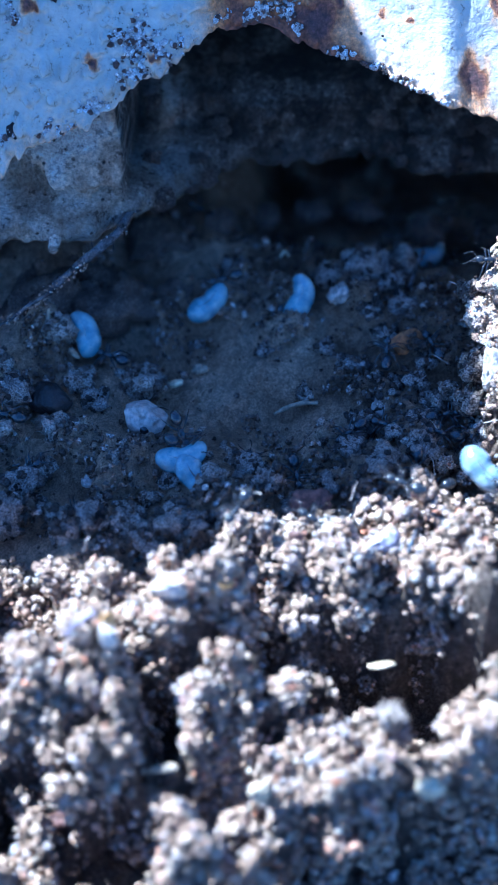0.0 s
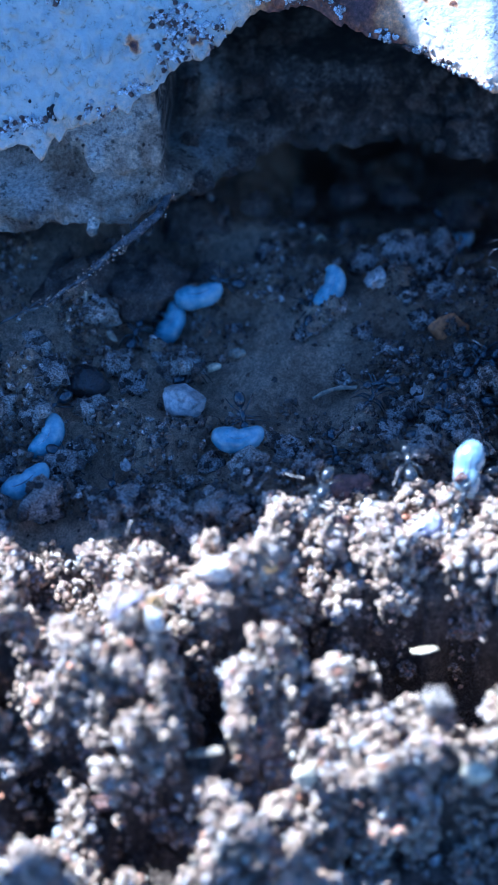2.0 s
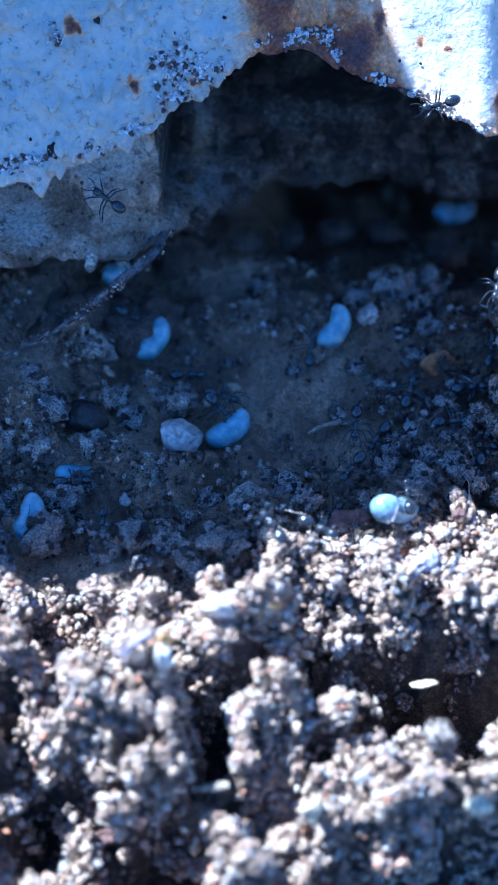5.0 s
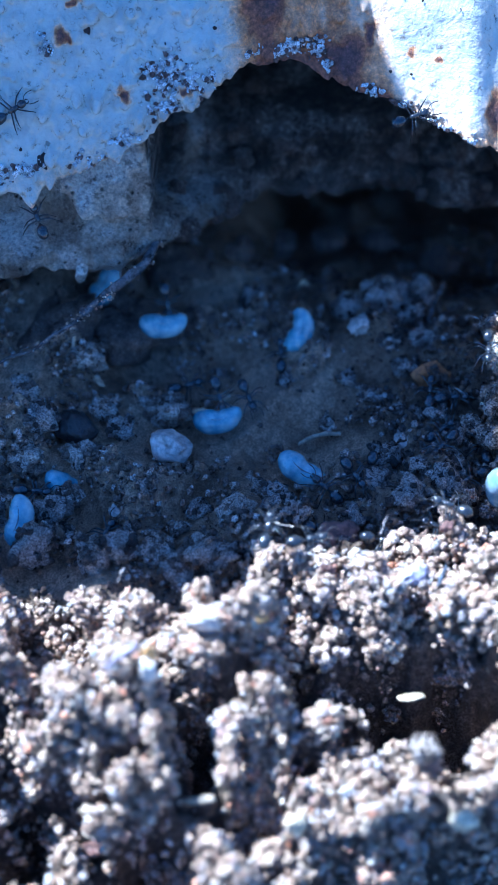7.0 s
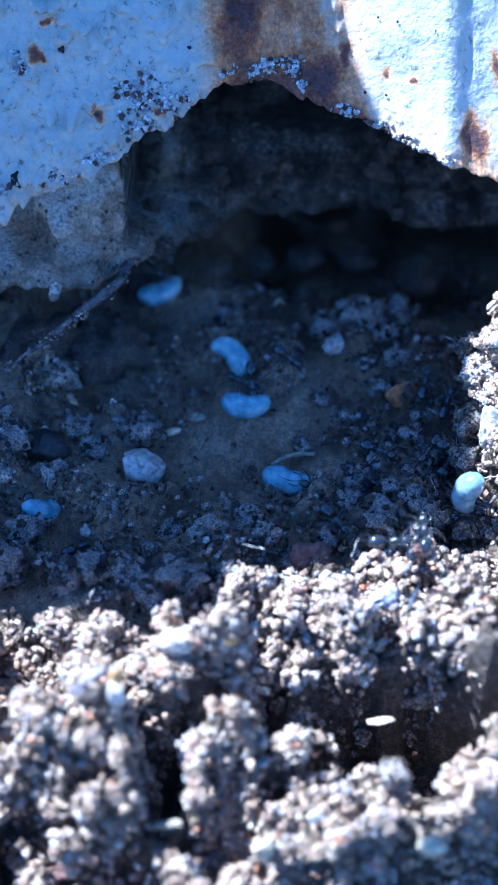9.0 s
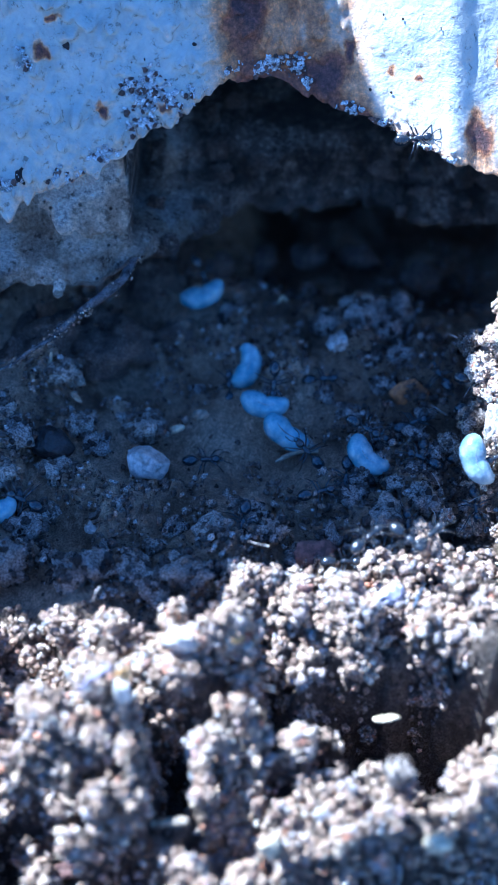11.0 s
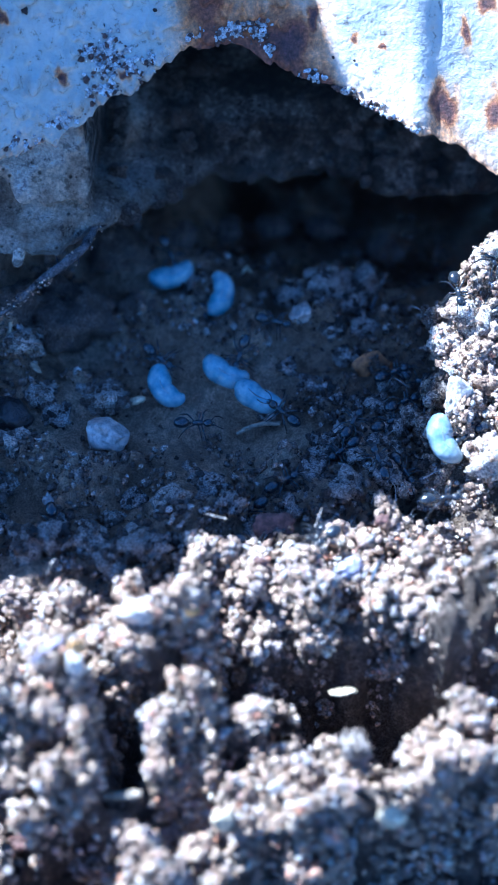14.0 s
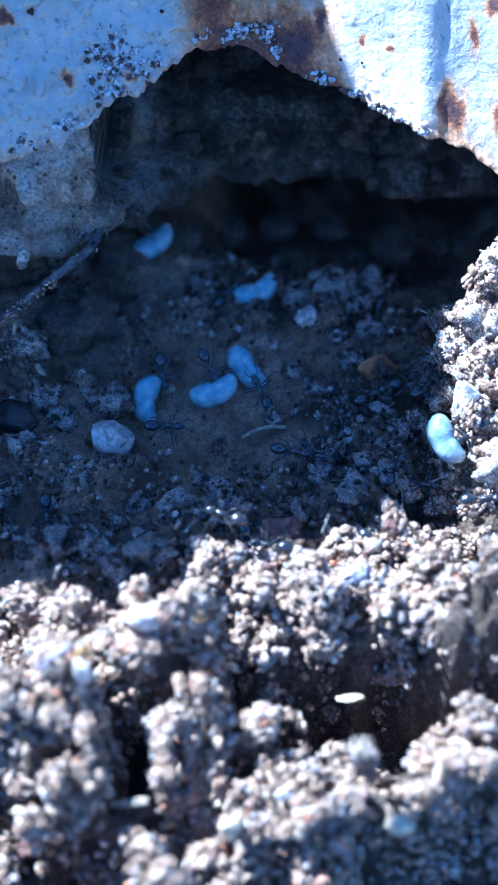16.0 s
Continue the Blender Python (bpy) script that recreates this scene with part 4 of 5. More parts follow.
HAIR = plain("pale_rootlet", (0.50, 0.46, 0.42), 0.4)
for k, (x, y, z, dx, dy, dz) in enumerate([(15.6, -4.0, 1.0, -1.2, 0.6, 2.4), (17.2, -6.5, 2.0, 1.6, 0.4, 0.9), (14.6, -8.5, 1.2, -0.6, 0.3, 2.2), (16.5, 5.0, 3.0, -1.6, 0.2, 1.4),
                                           (18.4, 9.0, 9.5, -1.8, 0.2, 0.8), (19.2, -4.5, 4.0, 1.8, -0.4, 0.7), (12.0, -9.5, 1.0, 0.3, 0.3, 2.0), (13.0, 3.0, 1.5, 1.4, 0.4, 1.6),
                                           (-1.5, -15.5, 6.5, -1.9, 0.3, 0.4), (6.5, -15.5, 5.5, 0.6, 0.8, 1.6), (-17.0, -20.5, 5.0, 0.6, 0.4, 1.5)]):
    strand("rootlet", [(x, y, z), (x + dx * 0.6, y + dy * 0.5, z + dz * 0.7), (x + dx, y + dy, z + dz)], [0.07, 0.06, 0.03], HAIR, "thin pale rootlet sticking out of soil", "rootlet", 0.15, k, 10)


# white corrosion crust and paint blisters on the metal
def crust(cx, cz, rx, rz, count, seed):
    """A patch of corrosion: glittering white grains with rusty ones between them."""
    gen = np.random.default_rng(seed)
    patch = None
    for name, mat, share in (("crust_patch", CRUST, 1.0), ("rusty_bed", RUST_GRAIN, 0.5)):
        verts, faces, base = [], [], 0
        for n in range(int(count * share)):
            x, z = cx + gen.normal(0, rx * 0.5), cz + gen.normal(0, rz * 0.5)
            z = max(z, float(np.interp(x, EDGE_X, EDGE_Z)) + 0.1)
            r = 0.05 + 0.26 * gen.random() ** 2.6
            v, f = SHAPES[n % len(SHAPES)]
            verts.append(v * r + [x, float(metal_front(x, z)) - 0.22, z])
            faces.append(f + base)
            base += len(v)
        ob = new(name, mesh_of(name, np.concatenate(verts), np.concatenate(faces), mat))
        ob.parent = patch or metal
        patch = patch or ob


for k, c in enumerate([(-13.2, 30.6, 2.0, 1.6, 90), (-10.9, 28.9, 1.4, 0.9, 60), (-13.6, 27.8, 1.6, 0.7, 50), (-21.0, 24.4, 1.5, 0.6, 50), (-5.0, 31.7, 0.7, 0.4, 16),
                       (-1.6, 31.8, 1.7, 0.6, 70), (1.3, 31.6, 0.8, 0.8, 50), (2.1, 30.0, 0.4, 0.5, 20), (-12.2, 29.6, 1.8, 1.5, 60), (-15.0, 31.2, 0.8, 0.6, 20), (-24.5, 33.4, 1.2, 0.8, 26), (-27.0, 24.0, 1.4, 0.5, 34), (-29.6, 23.6, 1.2, 0.6, 30), (-17.8, 25.9, 1.5, 0.5, 30), (-8.6, 30.2, 1.2, 0.4, 24), (9.6, 27.4, 1.3, 0.3, 16), (11.8, 26.5, 1.3, 0.3, 18), (14.0, 25.7, 1.3, 0.3, 16), (16.2, 24.9, 1.2, 0.3, 12), (6.4, 28.4, 1.4, 0.4, 14)]):
    crust(*c[:4], int(c[4] * 2.2), 60 + k)
DARK_PIT = plain("dark_pit", (0.03, 0.022, 0.02), 0.9)
gen = np.random.default_rng(12)
marks = [(-25.4, 24.4, 0.55, 0.7), (-24.6, 33.4, 0.25, 0.25), (-20.8, 34.3, 0.3, 0.35), (-27.6, 25.6, 0.16, 0.18), (-17.4, 31.4, 0.12, 0.14), (-8.6, 33.8, 0.2, 0.16), (-13.4, 33.0, 0.1, 0.12)]
marks += [(gen.uniform(7.5, 16), gen.uniform(27.8, 36), gen.uniform(0.07, 0.2), gen.uniform(0.07, 0.2)) for _ in range(5)]
for k, (x, z, w, h) in enumerate(marks):
    if z > np.interp(x, EDGE_X, EDGE_Z) + 0.3:
        v, f = rough_ball(BALL2, 4 + k, 0.7)
        pit = new("pit", mesh_of("pit", v * [w, 0.05 + 0.1 * w, h] @ np.array([[1, 0, 0], [0, 1, 0], [0, 0.75, 1]]) + [x, float(metal_front(x, z)) - 0.22, z], f, DARK_PIT))
        pit.parent = metal


# ---- creatures ----
def chitin():
    m, nt, b = material("black_chitin", 0.16)
    b.inputs["Specular IOR Level"].default_value = 0.6
    b.inputs["Coat Weight"].default_value, b.inputs["Coat Roughness"].default_value, b.inputs["Coat IOR"].default_value = 0.35, 0.15, 1.5
    b.inputs["Sheen Weight"].default_value, b.inputs["Sheen Roughness"].default_value = 0.12, 0.3
    fine = noise_node(nt, 6000, 4)
    nt.links.new(ramp(nt, fine, [(0.35, (0.010, 0.012, 0.016)), (0.7, (0.030, 0.034, 0.042))]), b.inputs["Base Color"])
    relief(nt, b, fine, 0.00004)
    return m


def brood_skin():
    m, nt, b = material("larva_skin", 0.17)
    coarse = noise_node(nt, 620, 4)
    nt.links.new(ramp(nt, coarse, [(0.36, (0.16, 0.245, 0.31)), (0.64, (0.40, 0.485, 0.53))]), b.inputs["Base Color"])
    b.inputs["Coat Weight"].default_value, b.inputs["Coat Roughness"].default_value = 0.7, 0.12
    b.inputs["Subsurface Weight"].default_value, b.inputs["Subsurface Scale"].default_value = 0.5, 0.0008
    b.inputs["Subsurface Radius"].default_value = (1.0, 0.8, 0.6)
    relief(nt, b, noise_node(nt, 2500, 3), 0.00008)
    return m


CHITIN, SKIN, MARK, FAINT = chitin(), brood_skin(), plain("dark_gut", (0.12, 0.145, 0.17), 0.5), plain("pale_gut", (0.27, 0.33, 0.37), 0.5)


def part(name, verts, faces, mat, parent, label=""):
    ob = new(name, mesh_of(name, verts, faces, mat))
    ob.parent = parent
    return tagged(ob, label)


def larva_of(bend, waist, fat, mark, name="larva"):
    """A bean-shaped ant larva, 5 mm long, bent in its own plane; z is its upper side."""
    root = tagged(new(name), "plump white bean-shaped ant larva carried over the soil", "ant larva", "ant brood")
    n, sides = 40, 20
    t = np.linspace(0, 1, n)
    turn = (t - 0.5) * math.radians(bend)
    centre = np.cumsum(np.stack([np.cos(turn), np.sin(turn), 0 * turn], -1), 0) * 5.5 / n
    centre -= centre.mean(0)
    r = fat * np.sqrt(np.clip(1 - np.abs(2 * t - 1) ** 2.3, 0, 1)) * (1 - waist * np.exp(-(((t - 0.5) / 0.13) ** 2))) * (1.12 - 0.30 * t)
    r = np.maximum(r * (1 + 0.012 * np.sin(t * 2 * np.pi * 11)), 0.02)
    a = np.linspace(0, 2 * np.pi, sides, endpoint=False)
    side = np.stack([-np.sin(turn), np.cos(turn), 0 * turn], -1)
    ring = centre[:, None] + r[:, None, None] * (side[:, None] * np.cos(a)[None, :, None] + np.array([0, 0, 1.0]) * np.sin(a)[None, :, None])
    part("body", ring.reshape(-1, 3), grid_faces(n, sides, True).tolist() + [list(range(sides))[::-1], list(range((n - 1) * sides, n * sides))], SKIN, root)
    v, f = rough_ball(BALL3, 2, 0.1)
    part("head", v * [0.34, 0.30, 0.26] + centre[-3] + np.array([-0.25, 0.05, 0.10]), f, SKIN, root)
    k = slice(9, 31)
    line = centre[k] + np.array([0, 0, 1.0]) * (r[k] * 0.965)[:, None] + side[k] * 0.1
    v, f = tube(line, np.interp(np.linspace(0, 1, 22), [0, 0.5, 1], [0.03, 0.10, 0.03]), 6)
    part("gut_line", v, f, mark, root, "faint dark line along the back")
    return root


def ellipsoid(cx, cy, cz, rx, ry, rz, seed=1, rough=0.05):
    v, f = rough_ball(BALL3, seed, rough)
    return v * [rx, ry, rz] + [cx, cy, cz], f


def limb(points, radii):
    return tube(resample(points, 3 * len(points)), np.interp(np.linspace(0, 1, 3 * len(points)), np.linspace(0, 1, len(radii)), radii), 6)


def ant_model():
    """A worker ant 4 mm long; it looks along x and stands on z = 0. Each leg turns about its hip."""
    root = tagged(new("ant"), "small glossy black worker ant walking over soil", "ant", "worker ants")
    head = part("head", *ellipsoid(1.42, 0, 0.80, 0.48, 0.42, 0.34), CHITIN, root)
    part("thorax", *ellipsoid(0.45, 0, 0.82, 0.66, 0.27, 0.30, 3, 0.15), CHITIN, root)
    part("petiole", *ellipsoid(-0.32, 0, 0.78, 0.13, 0.14, 0.22, 5), CHITIN, root)
    part("gaster", *ellipsoid(-1.18, 0, 0.85, 0.80, 0.58, 0.54, 6), CHITIN, root, "shiny rounded black gaster")
    for s in (-1, 1):
        part("antenna", *limb([(1.7, 0.14 * s, 0.95), (2.15, 0.5 * s, 1.25), (2.55, 0.62 * s, 1.0), (2.95, 0.6 * s, 0.7)], [0.045, 0.04, 0.05, 0.05]), CHITIN, head)
        part("mandible", *limb([(1.78, 0.16 * s, 0.68), (2.02, 0.2 * s, 0.62), (2.14, 0.03 * s, 0.6)], [0.07, 0.06, 0.02]), CHITIN, head)
        for hip, reach in ((0.80, 0.95), (0.45, 0.0), (0.12, -1.1)):
            x = reach * 0.45
            leg = part("leg", *limb([(0, 0, 0), (x, 0.75 * s, 0.42), (x * 1.9, 1.25 * s, -0.1), (x * 2.5, 1.6 * s, -0.72)], [0.075, 0.085, 0.055, 0.03]), CHITIN, root)
            leg.location = (hip * MM, 0.18 * s * MM, 0.72 * MM)
    return root


def above(x, y, z):
    """Lifts a larva's place clear of the soil."""
    for _ in range(30):
        floor = soil_at(x, y)
        for bx, by, rx, ry, top in BOULDERS:
            d = 1 - ((x - bx) / rx) ** 2 - ((y - by) / ry) ** 2
            if d > 0:
                floor = max(floor, top - 0.4 * (rx + ry) * (1 - math.sqrt(d)))
        if floor + 1.2 < z:
            break
        y, z = y - 0.2, z + 0.2
    return x, y, z


def motions():
    """Larvae ride on their carriers; worker ants run. Rows: seconds, x, y, z in millimetres, turn in degrees."""
    brood = [
        [(0, -20.4, 8.6, 5.1, 105), (0.5, -19.1, 9.8, 4.4, 112), (1, -16.6, 11.1, 3.0, 100), (1.5, -15.5, 11.3, 2.9, 70), (2, -15.9, 11.0, 2.1, 62), (2.5, -15.3, 11.3, 3.0, 80), (3, -16.5, 10.6, 2.9, 108), (3.5, -16.8, 10.6, 3.3, 108), (4, -17.0, 10.2, 3.1, 75), (6.5, -15.9, 16.6, 3.9, 30), (7, -14.7, 16.6, 2.9, 0), (7.5, -16.7, 18.9, 4.1, 35), (8, -14.0, 21.1, 4.4, 2), (8.5, -13.7, 22.8, 4.9, 30), (9, -12.9, 22.9, 5.3, 18), (11.5, -7.4, 22.5, 4.6, 20), (12, -6.5, 22.8, 4.5, 25), (12.5, -6.5, 22.3, 4.0, 30), (13, -6.6, 22.5, 4.9, 35), (13.5, -7.7, 21.4, 3.8, 10), (14, -8.0, 21.5, 4.2, 15), (14.5, -9.3, 23.2, 3.8, -4), (15, -10.5, 23.9, 3.9, 0), (15.5, -11.3, 26.7, 4.9, 45), (16, -10.6, 26.6, 4.6, 35)],
        [(0, -7.9, 14.8, 3.6, 40), (0.5, -9.9, 14.8, 3.9, 40), (1, -10.3, 13.2, 3.5, 45), (1.5, -10.7, 13.4, 3.5, 10), (2, -12.6, 14.0, 3.2, 10), (2.5, -15.4, 16.2, 3.7, 12), (3, -19.7, 17.4, 5.6, 45, 55), (3.5, -21.2, 19.0, 7.0, 30, 40), (4, -21.0, 19.8, 7.0, 50, 65), (6.5, -21.0, 18.6, 7.0, 60, 40), (7, -21.4, 18.7, 7.1, 60), (7.5, -20.7, 21.5, 6.8, 60), (8.5, -20.0, 34.0, 7.5, 60), (16, -20.0, 34.0, 7.5, 60)],
        [(0, 1.6, 14.1, 4.7, 70), (0.5, 2.4, 14.7, 4.7, 65), (1, 2.3, 14.4, 4.4, 60), (1.5, 1.1, 13.2, 5.3, 60), (2, 0.9, 12.9, 5.0, 65), (2.5, 1.3, 12.8, 5.3, 70), (3, 2.2, 13.7, 4.8, 70), (3.5, 2.1, 13.3, 4.6, 65), (4, 2.5, 12.6, 4.6, 50), (6.5, 0.1, 12.7, 4.7, 78), (7, -0.7, 13.8, 4.6, 70), (7.5, -0.9, 14.1, 4.2, 68), (8, -1.5, 14.4, 4.1, 65), (8.5, -2.2, 15.1, 3.8, 80), (9, -5.1, 14.1, 3.3, 130), (11.5, -3.8, 12.7, 2.8, 62), (12, -3.8, 13.6, 3.1, 60), (12.5, -2.8, 15.6, 3.4, 60), (13, -2.5, 16.9, 4.0, 65), (13.5, -3.0, 18.8, 4.1, 85), (14, -2.9, 18.6, 3.8, 78), (14.5, -1.4, 20.4, 4.5, 55), (15, 0.3, 18.6, 3.7, 15), (15.5, 0.7, 19.3, 3.9, 22), (16, 0.6, 19.6, 3.9, 25)],
        [(0, -9.4, -7.1, 3.1, 10), (0.5, -9.3, -7.0, 3.2, 38), (1, -8.1, -6.4, 2.9, 45), (1.5, -8.0, -6.2, 2.8, 3), (2, -7.8, -5.7, 2.0, 0), (2.5, -7.9, -5.5, 2.3, 2), (3, -8.7, -5.5, 3.0, 28), (3.5, -9.1, -5.1, 2.5, 20), (4, -8.7, -2.9, 1.4, 38), (6.5, -8.9, 3.0, 1.8, 15), (7, -8.9, 3.2, 2.1, 6), (7.5, -6.6, 4.1, 2.2, 0), (8, -6.6, 4.7, 2.5, 0), (8.5, -5.2, 5.2, 2.8, 0), (9, -3.3, 7.2, 3.1, -5), (11.5, -1.8, 7.8, 2.1, -20), (12, -1.9, 8.0, 1.9, -30), (12.5, -1.8, 8.1, 2.0, 0), (13, -1.7, 7.6, 1.3, 20), (13.5, -1.9, 8.6, 1.9, 15), (14, -1.9, 8.4, 2.0, -30), (14.5, -2.4, 8.0, 2.0, 0), (15, -1.8, 7.4, 2.8, 5), (15.5, -1.8, 6.8, 2.7, 15), (16, -3.6, 5.5, 2.7, 20)],
        [(0, -7.9, -9.0, 2.2, -50), (0.5, -14.5, -9.7, 2.8, -22), (1, -19.8, -11.8, 0.8, -20), (1.5, -25.7, -10.7, 2.3, -20), (2, -28.0, -10.9, 1.5, 30), (3, -27.8, -11.0, 1.2, 60), (3.5, -27.6, -10.6, 0.8, 75), (4, -27.6, -10.9, 0.7, 70), (6.5, -28.5, -10.8, 2.0, 75), (7, -27.7, -10.5, 1.9, 80), (8, -29.5, -9.4, 2.0, 70), (16, -29.5, -9.4, 2.0, 70)],
        [(0, -29.5, -4.0, 4.1, 10), (1.5, -33.1, -4.8, 3.7, 10), (2, -26.7, -5.4, 2.1, 60), (2.5, -32.0, -5.7, 2.9, 50), (3, -32.5, -5.5, 2.6, 40), (3.5, -24.3, -4.3, 1.6, 30, 40), (4, -23.6, -4.3, 1.2, 20, 40), (6.5, -23.6, -4.9, 0.7, 10, 40), (7, -23.6, -4.4, 0.9, -5, 40), (7.5, -23.4, -4.9, 0.7, 0, 40), (8, -23.3, -5.1, 0.6, 20, 40), (8.5, -22.6, -5.5, 0.3, 40, 40), (9, -22.9, -5.5, 1.2, 10, 40), (11.5, -28.6, -7.6, 2.8, 0), (16, -28.6, -7.6, 2.8, 0)],
        [(0, 15.6, 26.6, 0.2, 20), (1.5, 14.8, 26.4, 0.0, 30), (3.5, 16.1, 26.2, 0.0, 20), (4, 15.5, 27.0, 0.4, 10), (6.5, 20.6, 46.0, 6.5, 0), (16, 20.6, 47.0, 6.5, 0)],
        [(0, 18.6, -12.7, 6.2, -50), (0.5, 17.1, -13.0, 7.4, -50), (1, 16.7, -13.6, 6.9, -55), (1.5, 14.8, -13.7, 6.5, -60), (2, 13.4, -14.0, 5.8, -100), (2.5, 12.6, -13.6, 6.6, -110), (3, 12.7, -14.4, 6.5, -105, 20), (3.5, 10.7, -14.6, 6.9, -95, 45), (4, 9.7, -14.4, 7.3, -62, 52), (6.5, 0.7, -6.9, 1.3, 25), (7, -0.4, -3.5, 1.5, -35), (7.5, -0.4, -3.5, 1.5, -30), (8, 0.4, -3.7, 1.4, -20), (8.5, 0.6, -3.8, 1.0, -8), (9, 0.9, -1.7, 1.1, -15), (11.5, 0.3, 3.1, 2.7, -40), (12, 2.3, 2.8, 2.8, -40), (12.5, 2.1, 5.1, 3.4, -85), (13, 3.9, 4.7, 3.1, -98), (13.5, 3.0, 4.0, 3.1, -85), (14, 1.4, 3.7, 3.1, -30), (14.5, 1.2, 7.4, 3.1, -35), (15, -0.3, 6.8, 2.7, -15), (15.5, -0.3, 7.2, 2.8, -25), (16, -0.3, 8.3, 3.1, -55)],
        [(0, 25.6, -12.4, 2.1, -40), (9, 25.2, -6.3, 3.5, -50), (11.5, 4.0, -0.2, 2.5, -50), (12, 1.1, -0.3, 1.3, -20), (12.5, -1.8, 0.7, 1.3, -25), (13, -3.9, 2.6, 2.1, -20), (13.5, -5.8, 4.9, 2.3, -60), (14, -7.9, 5.4, 2.7, -60), (14.5, -7.4, 7.1, 2.8, -90), (15, -7.7, 7.6, 3.0, -90), (15.5, -8.5, 7.2, 3.1, -90), (16, -10.2, 4.6, 2.0, -100)],
        [(0, 23.3, -16.5, 5.3, -80), (4, 18.7, -18.2, 7.6, -80), (6.5, 20.5, -9.7, 4.1, -80, 55), (7, 18.4, -8.9, 4.2, -80, 55), (7.5, 18.3, -8.3, 3.9, -85, 55), (8, 19.1, -8.4, 3.7, -100, 55), (8.5, 18.4, -7.2, 4.4, -110, 55), (9, 18.0, -7.2, 4.8, -110, 55), (11.5, 18.8, -5.0, 7.2, -60), (12, 20.5, -5.2, 6.2, -50), (12.5, 20.1, -6.2, 5.1, -50), (13, 19.5, -6.0, 5.1, -60), (13.5, 18.5, -5.4, 5.0, -70), (14, 19.2, -4.8, 5.7, -70), (14.5, 18.6, -4.9, 5.6, -65), (15, 18.4, -4.8, 6.6, -80), (15.5, 18.5, -4.8, 6.3, -75), (16, 18.6, -4.8, 6.3, -65)],
        [(0, 5.0, -23.6, -12.0, 20), (0.2, 6.7, -24.8, -9.9, 30), (0.4, 8.3, -25.2, -9.3, 50), (0.5, 9.9, -25.9, -8.7, 60), (0.7, 12.4, -26.6, -9.2, 40), (0.9, 13.4, -25.6, -11.3, 20), (1.1, 15.4, -24.6, -13.2, 10), (1.4, 17.0, -23.4, -14.5, 0), (16, 17.0, -23.4, -14.5, 0)],
    ]
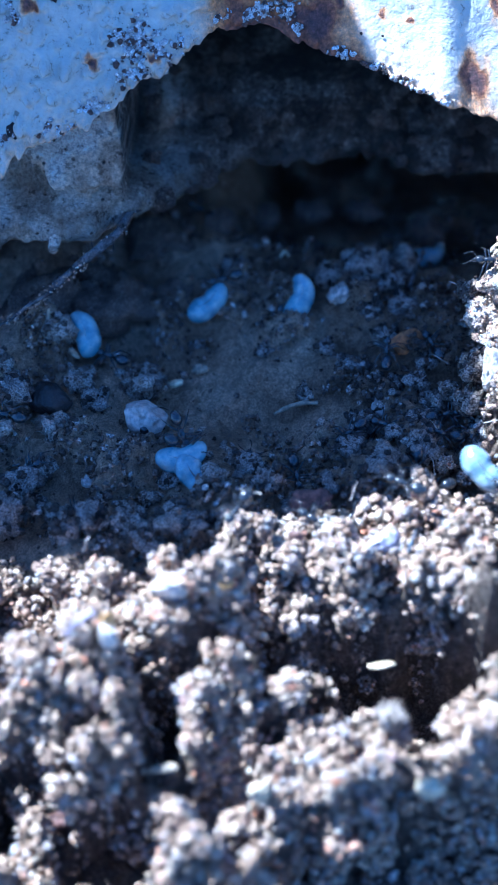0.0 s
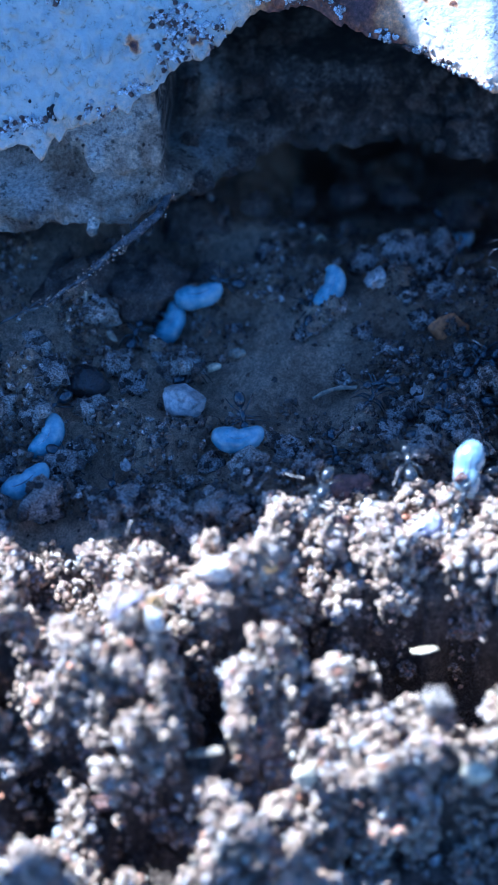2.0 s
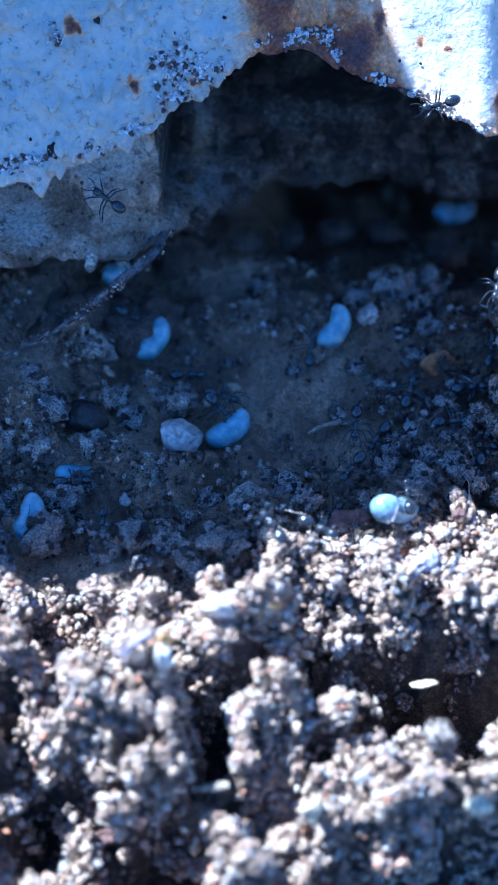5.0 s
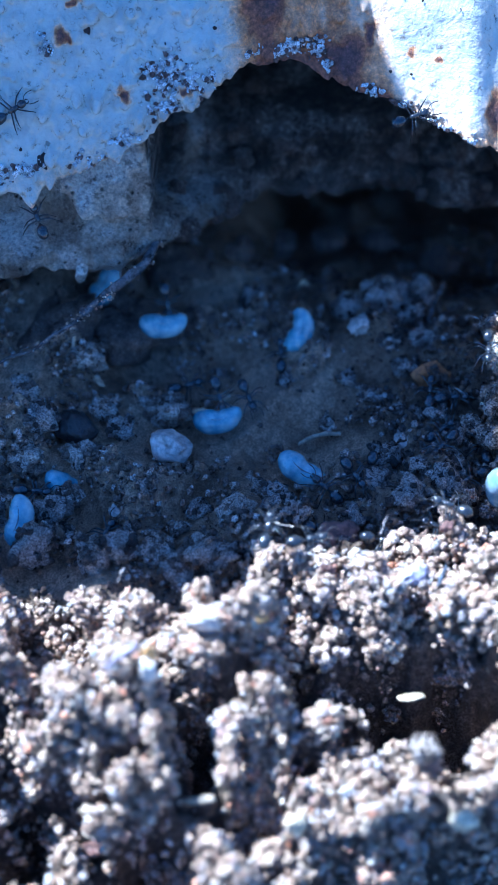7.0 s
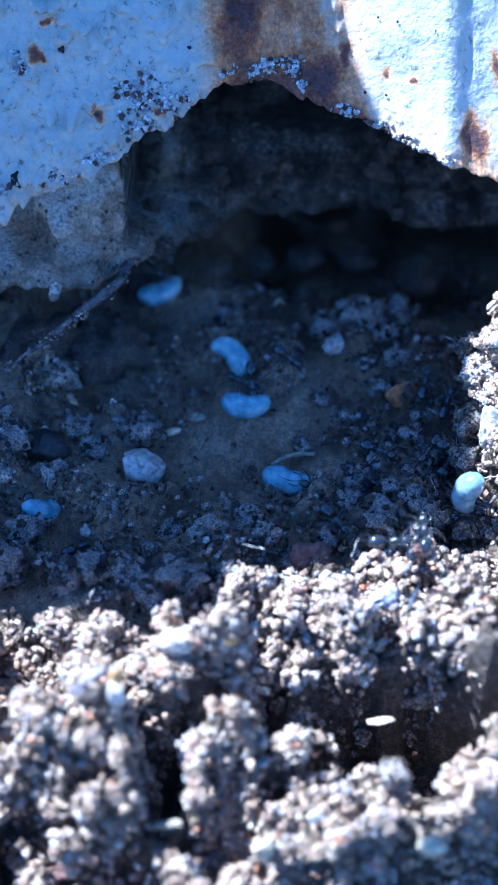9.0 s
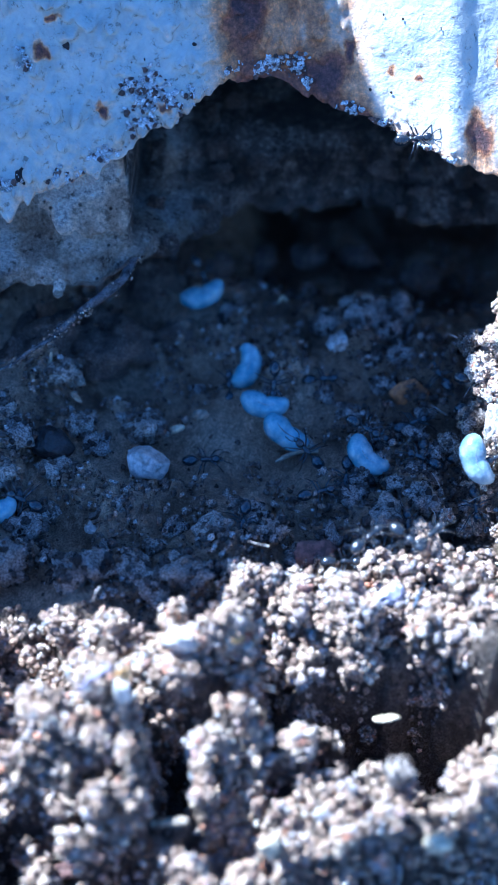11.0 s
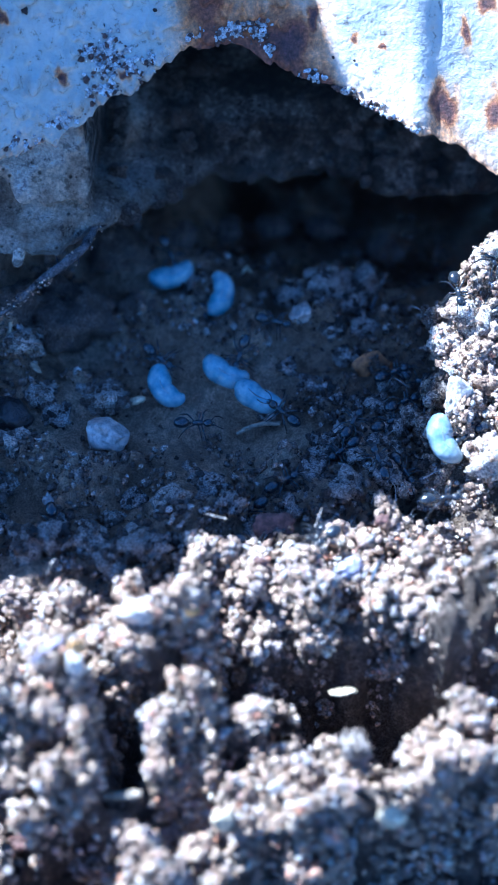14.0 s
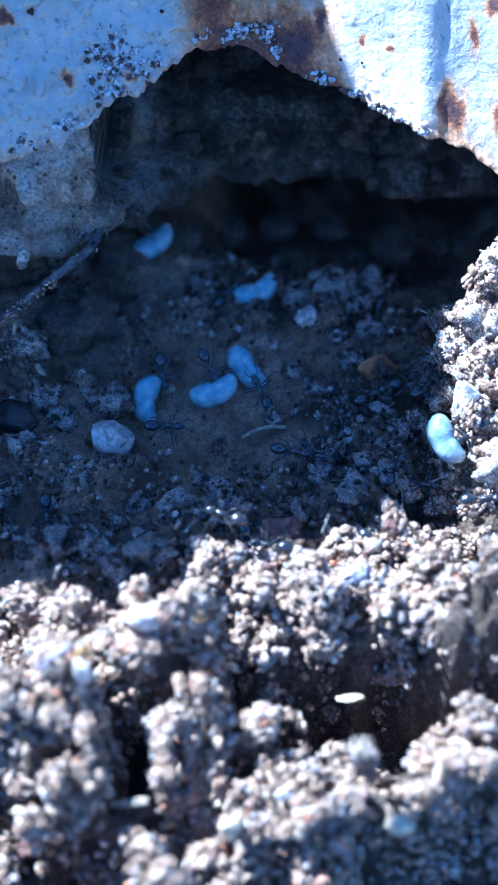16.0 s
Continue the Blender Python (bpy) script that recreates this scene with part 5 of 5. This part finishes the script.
    paths = [
        (14, [(0, -3.2, -18.7, 7.9, -121), (1, -3.7, -19.5, 7.4, -41), (2, -0.4, -18.8, 6.3, -121), (3.5, -4.4, -19.1, 7.9, -201), (7, -3.7, -17.8, 8.2, -281), (9, 9.7, -16.6, 8.3, -358), (12.5, 10.8, -16.4, 7.7, -438), (14.5, 5.0, -17.6, 5.0, -518), (16, -2.1, -15.2, 6.8, -561)]),
        (14, [(0, 3.4, -17.1, 4.0, 143), (1.5, 0.7, -15.1, 4.4, 223), (3.5, -0.4, -17.6, 6.7, 303), (7, -0.2, -17.5, 6.5, 372), (9, 12.9, -14.9, 7.4, 452), (12.5, 3.7, -15.6, 5.2, 372), (14.5, 7.0, -16.4, 3.7, 452), (16, 2.0, -15.9, 3.5, 532)]),
        (14, [(0, 11.3, -15.7, 7.1, 153), (4, 6.3, -12.7, 5.1, 73), (7, 13.1, -13.1, 5.9, 153), (9, 12.4, -13.6, 4.7, 73), (12.5, 14.7, -15.3, 7.6, 32), (14.5, 19.0, -11.8, 4.8, 4), (16, 21.0, -11.8, 5.3, 4)]),
        (14, [(0, 20.7, 7.1, 13.7, 173), (4, 17.7, 7.4, 14.2, 253), (7, 17.8, 4.3, 9.9, 266), (9, 17.3, -0.5, 3.7, 346), (12.5, 20.1, 7.7, 11.9, 339), (14.5, 20.5, 7.1, 13.5, 259), (16, 17.6, 3.9, 6.7, 239)]),
        (14, [(0, 25.1, 4.9, 12.0, 110), (9, 24.3, 6.5, 15.1, 138), (12.5, 23.1, 7.7, 15.1, 58), (14.5, 24.3, 8.7, 15.4, 138), (16, 18.2, 4.2, 8.7, 218)]),
        (40, [(0, -9.3, 30.7, 4.0, 149), (0.5, -14.3, 32.2, 6.8, 191), (1, -21.9, 17.8, 21.7, 111), (1.5, -18.8, 33.0, 46.0, 191), (2.8, -19.0, 33.0, 46.0, 271), (3.5, -16.7, 16.8, 21.3, 248), (4.2, -17.6, 15.3, 19.4, 190), (7, -26.2, 13.7, 19.0, 110), (7.5, -19.4, 16.8, 21.1, 190), (8, -15.6, 17.3, 25.6, 170), (9, -29.2, 15.5, 24.2, 170), (16, -29.2, 15.5, 24.2, 170)]),
        (53, [(0, -48, 21.4, 32.2, -112), (6.5, -36.0, 19.9, 30.3, -48), (7, -28.4, 18.7, 28.4, 32), (7.5, -24.5, 20.7, 30.9, -4), (8, -13.7, 21.5, 29.3, 76), (8.5, -17.8, 24.1, 34.1, 130), (9, -23.3, 27.5, 39.6, 130), (16, -23.3, 27.5, 39.6, 130)]),
        (53, [(0, 34.0, 23.6, 30.5, -129), (3.1, 30.0, 20.0, 27.0, -89), (3.5, 9.5, 20.1, 27.2, -49), (4, 12.3, 19.5, 27.5, -129), (6.3, 11.5, 19.4, 26.4, -204), (6.5, 10.1, 19.9, 26.9, -284), (8, 15.6, 19.2, 24.9, -364), (9, 32.0, 18.3, 24.6, -284), (11.3, 11.7, 20.3, 26.0, -364), (12.5, 33.0, 18.8, 24.1, -389), (14, 30.0, 18.4, 23.1, -469), (14.5, 16.3, 20.2, 23.4, -549), (16, 36.0, 22.0, 25.3, -587)]),
        (14, [(0, -13.5, -0.4, 1.1, 87), (1.5, -13.3, 2.7, 1.4, 48), (4, -11.9, 4.3, 1.4, 12), (7, -5.9, 5.3, 2.7, -68), (9, -14.8, 2.2, -1.3, 12), (12.5, -4.0, 0.6, 1.6, 0), (16, -8.5, 0.6, 1.8, 0)]),
        (14, [(0, 10.4, -2.7, 1.5, 154), (4, 3.9, -0.1, 4.6, 234), (7, 4.4, -1.4, -2.3, 314), (9, 14.9, 0.1, 3.0, 234), (12.5, 13.3, 0.5, 0.4, 314), (14.5, 16.6, 3.1, 3.8, 394), (16, 17.4, 3.4, 4.8, 396)]),
        (14, [(0, -17.5, 7.0, 2.7, 155), (2, -19.0, 7.7, 2.8, 75), (4, -13.8, 7.6, 2.3, -5), (7, -12.4, 7.6, 1.9, 19), (9, 0.9, 11.6, 5.0, -42), (12.5, 4.2, 9.6, 0.9, 38), (14.5, 1.7, 12.7, 5.8, -42), (16, -3.6, 5.6, 1.7, -122)]),
    ]
    gen = np.random.default_rng(5)
    for x0, x1, y0, y1 in [(15, 19, -7, -2), (15.5, 19, -3, 3), (16.5, 21, 2, 9), (13, 18, -12, -8), (11, 17, -14, -10), (12, 16, -6, 0), (6, 13, -15, -12), (8, 13, 0, 6), (-2, 6, -16, -13), (1, 6, -9, -3), (5, 10, -5, 1), (9, 14, -10, -5), (12, 17, -2, 5), (-27, -22, -9, -3), (-4, 2, -12, -7), (13, 18, 4, 10), (-22, -17, -14, -9)]:
        row, heading = [], gen.uniform(-180, 180)
        for t in (0, 1.4, 2.6, 4, 5.4, 6.8, 8, 9.2, 10.6, 12, 13.2, 14.6, 16):
            x, y = gen.uniform(x0, x1), gen.uniform(y0, y1)
            heading += gen.uniform(-75, 75)
            row.append((t, x, y, soil_at(x, y) + 0.25, heading))
        paths.append((20, row))
    kinds = [larva_of(125, 0.12, 1.38, FAINT), larva_of(85, 0.15, 1.44, MARK), larva_of(150, 0.10, 1.34, FAINT)]
    larvae = kinds + [copy_thing(kinds[n % 3], pose(0, 0, 0)) for n in range(3, len(brood))]
    model = ant_model()
    ants = [model] + [copy_thing(model, pose(0, 0, 0)) for _ in range(len(brood) + len(paths) - 1)]
    for n, row in enumerate(brood):
        if n in (0, 1, 2, 3, 7, 8):
            row = [(t, *above(x, y, z), *turn) for t, x, y, z, *turn in row]
        on = [(t, pose(x * MM, y * MM, z * MM, 36.9) @ pose(0, 0, 0, 0, 0, turn) @ pose(0, 0, 0, 0, *tilt)) for t, x, y, z, turn, *tilt in row]
        walk(larvae[n], on)
        side = 1 if n % 2 else -1
        hold = pose(0.3 * MM, 2.5 * MM, -0.5 * MM, 0, 12, -80) if n % 3 == 0 else pose(3.2 * side * MM, 0.9 * MM, -0.8 * MM, -12 * side, 0, 155 if n % 2 else 20)
        if n == 7:
            hold = pose(3.1 * MM, -0.4 * MM, 0.45 * MM, 0, -6, 172)
        walk(ants[n], [(t, m @ hold) for t, m in on])
    for ant, (lean, row) in zip(ants[len(brood):], paths):
        walk(ant, [(t, pose(x * MM, y * MM, z * MM, lean) @ pose(0, 0, 0, 0, 0, turn)) for t, x, y, z, turn in row])
    for ant in ants:
        legs = [c for c in ant.children if c.name.startswith("leg")]
        for k, leg in enumerate(legs):
            at = leg.location.copy()
            walk(leg, [(0.2 * j, pose(*at, 0, 0, (16 if (j + k) % 2 else -16))) for j in range(81)])


motions()
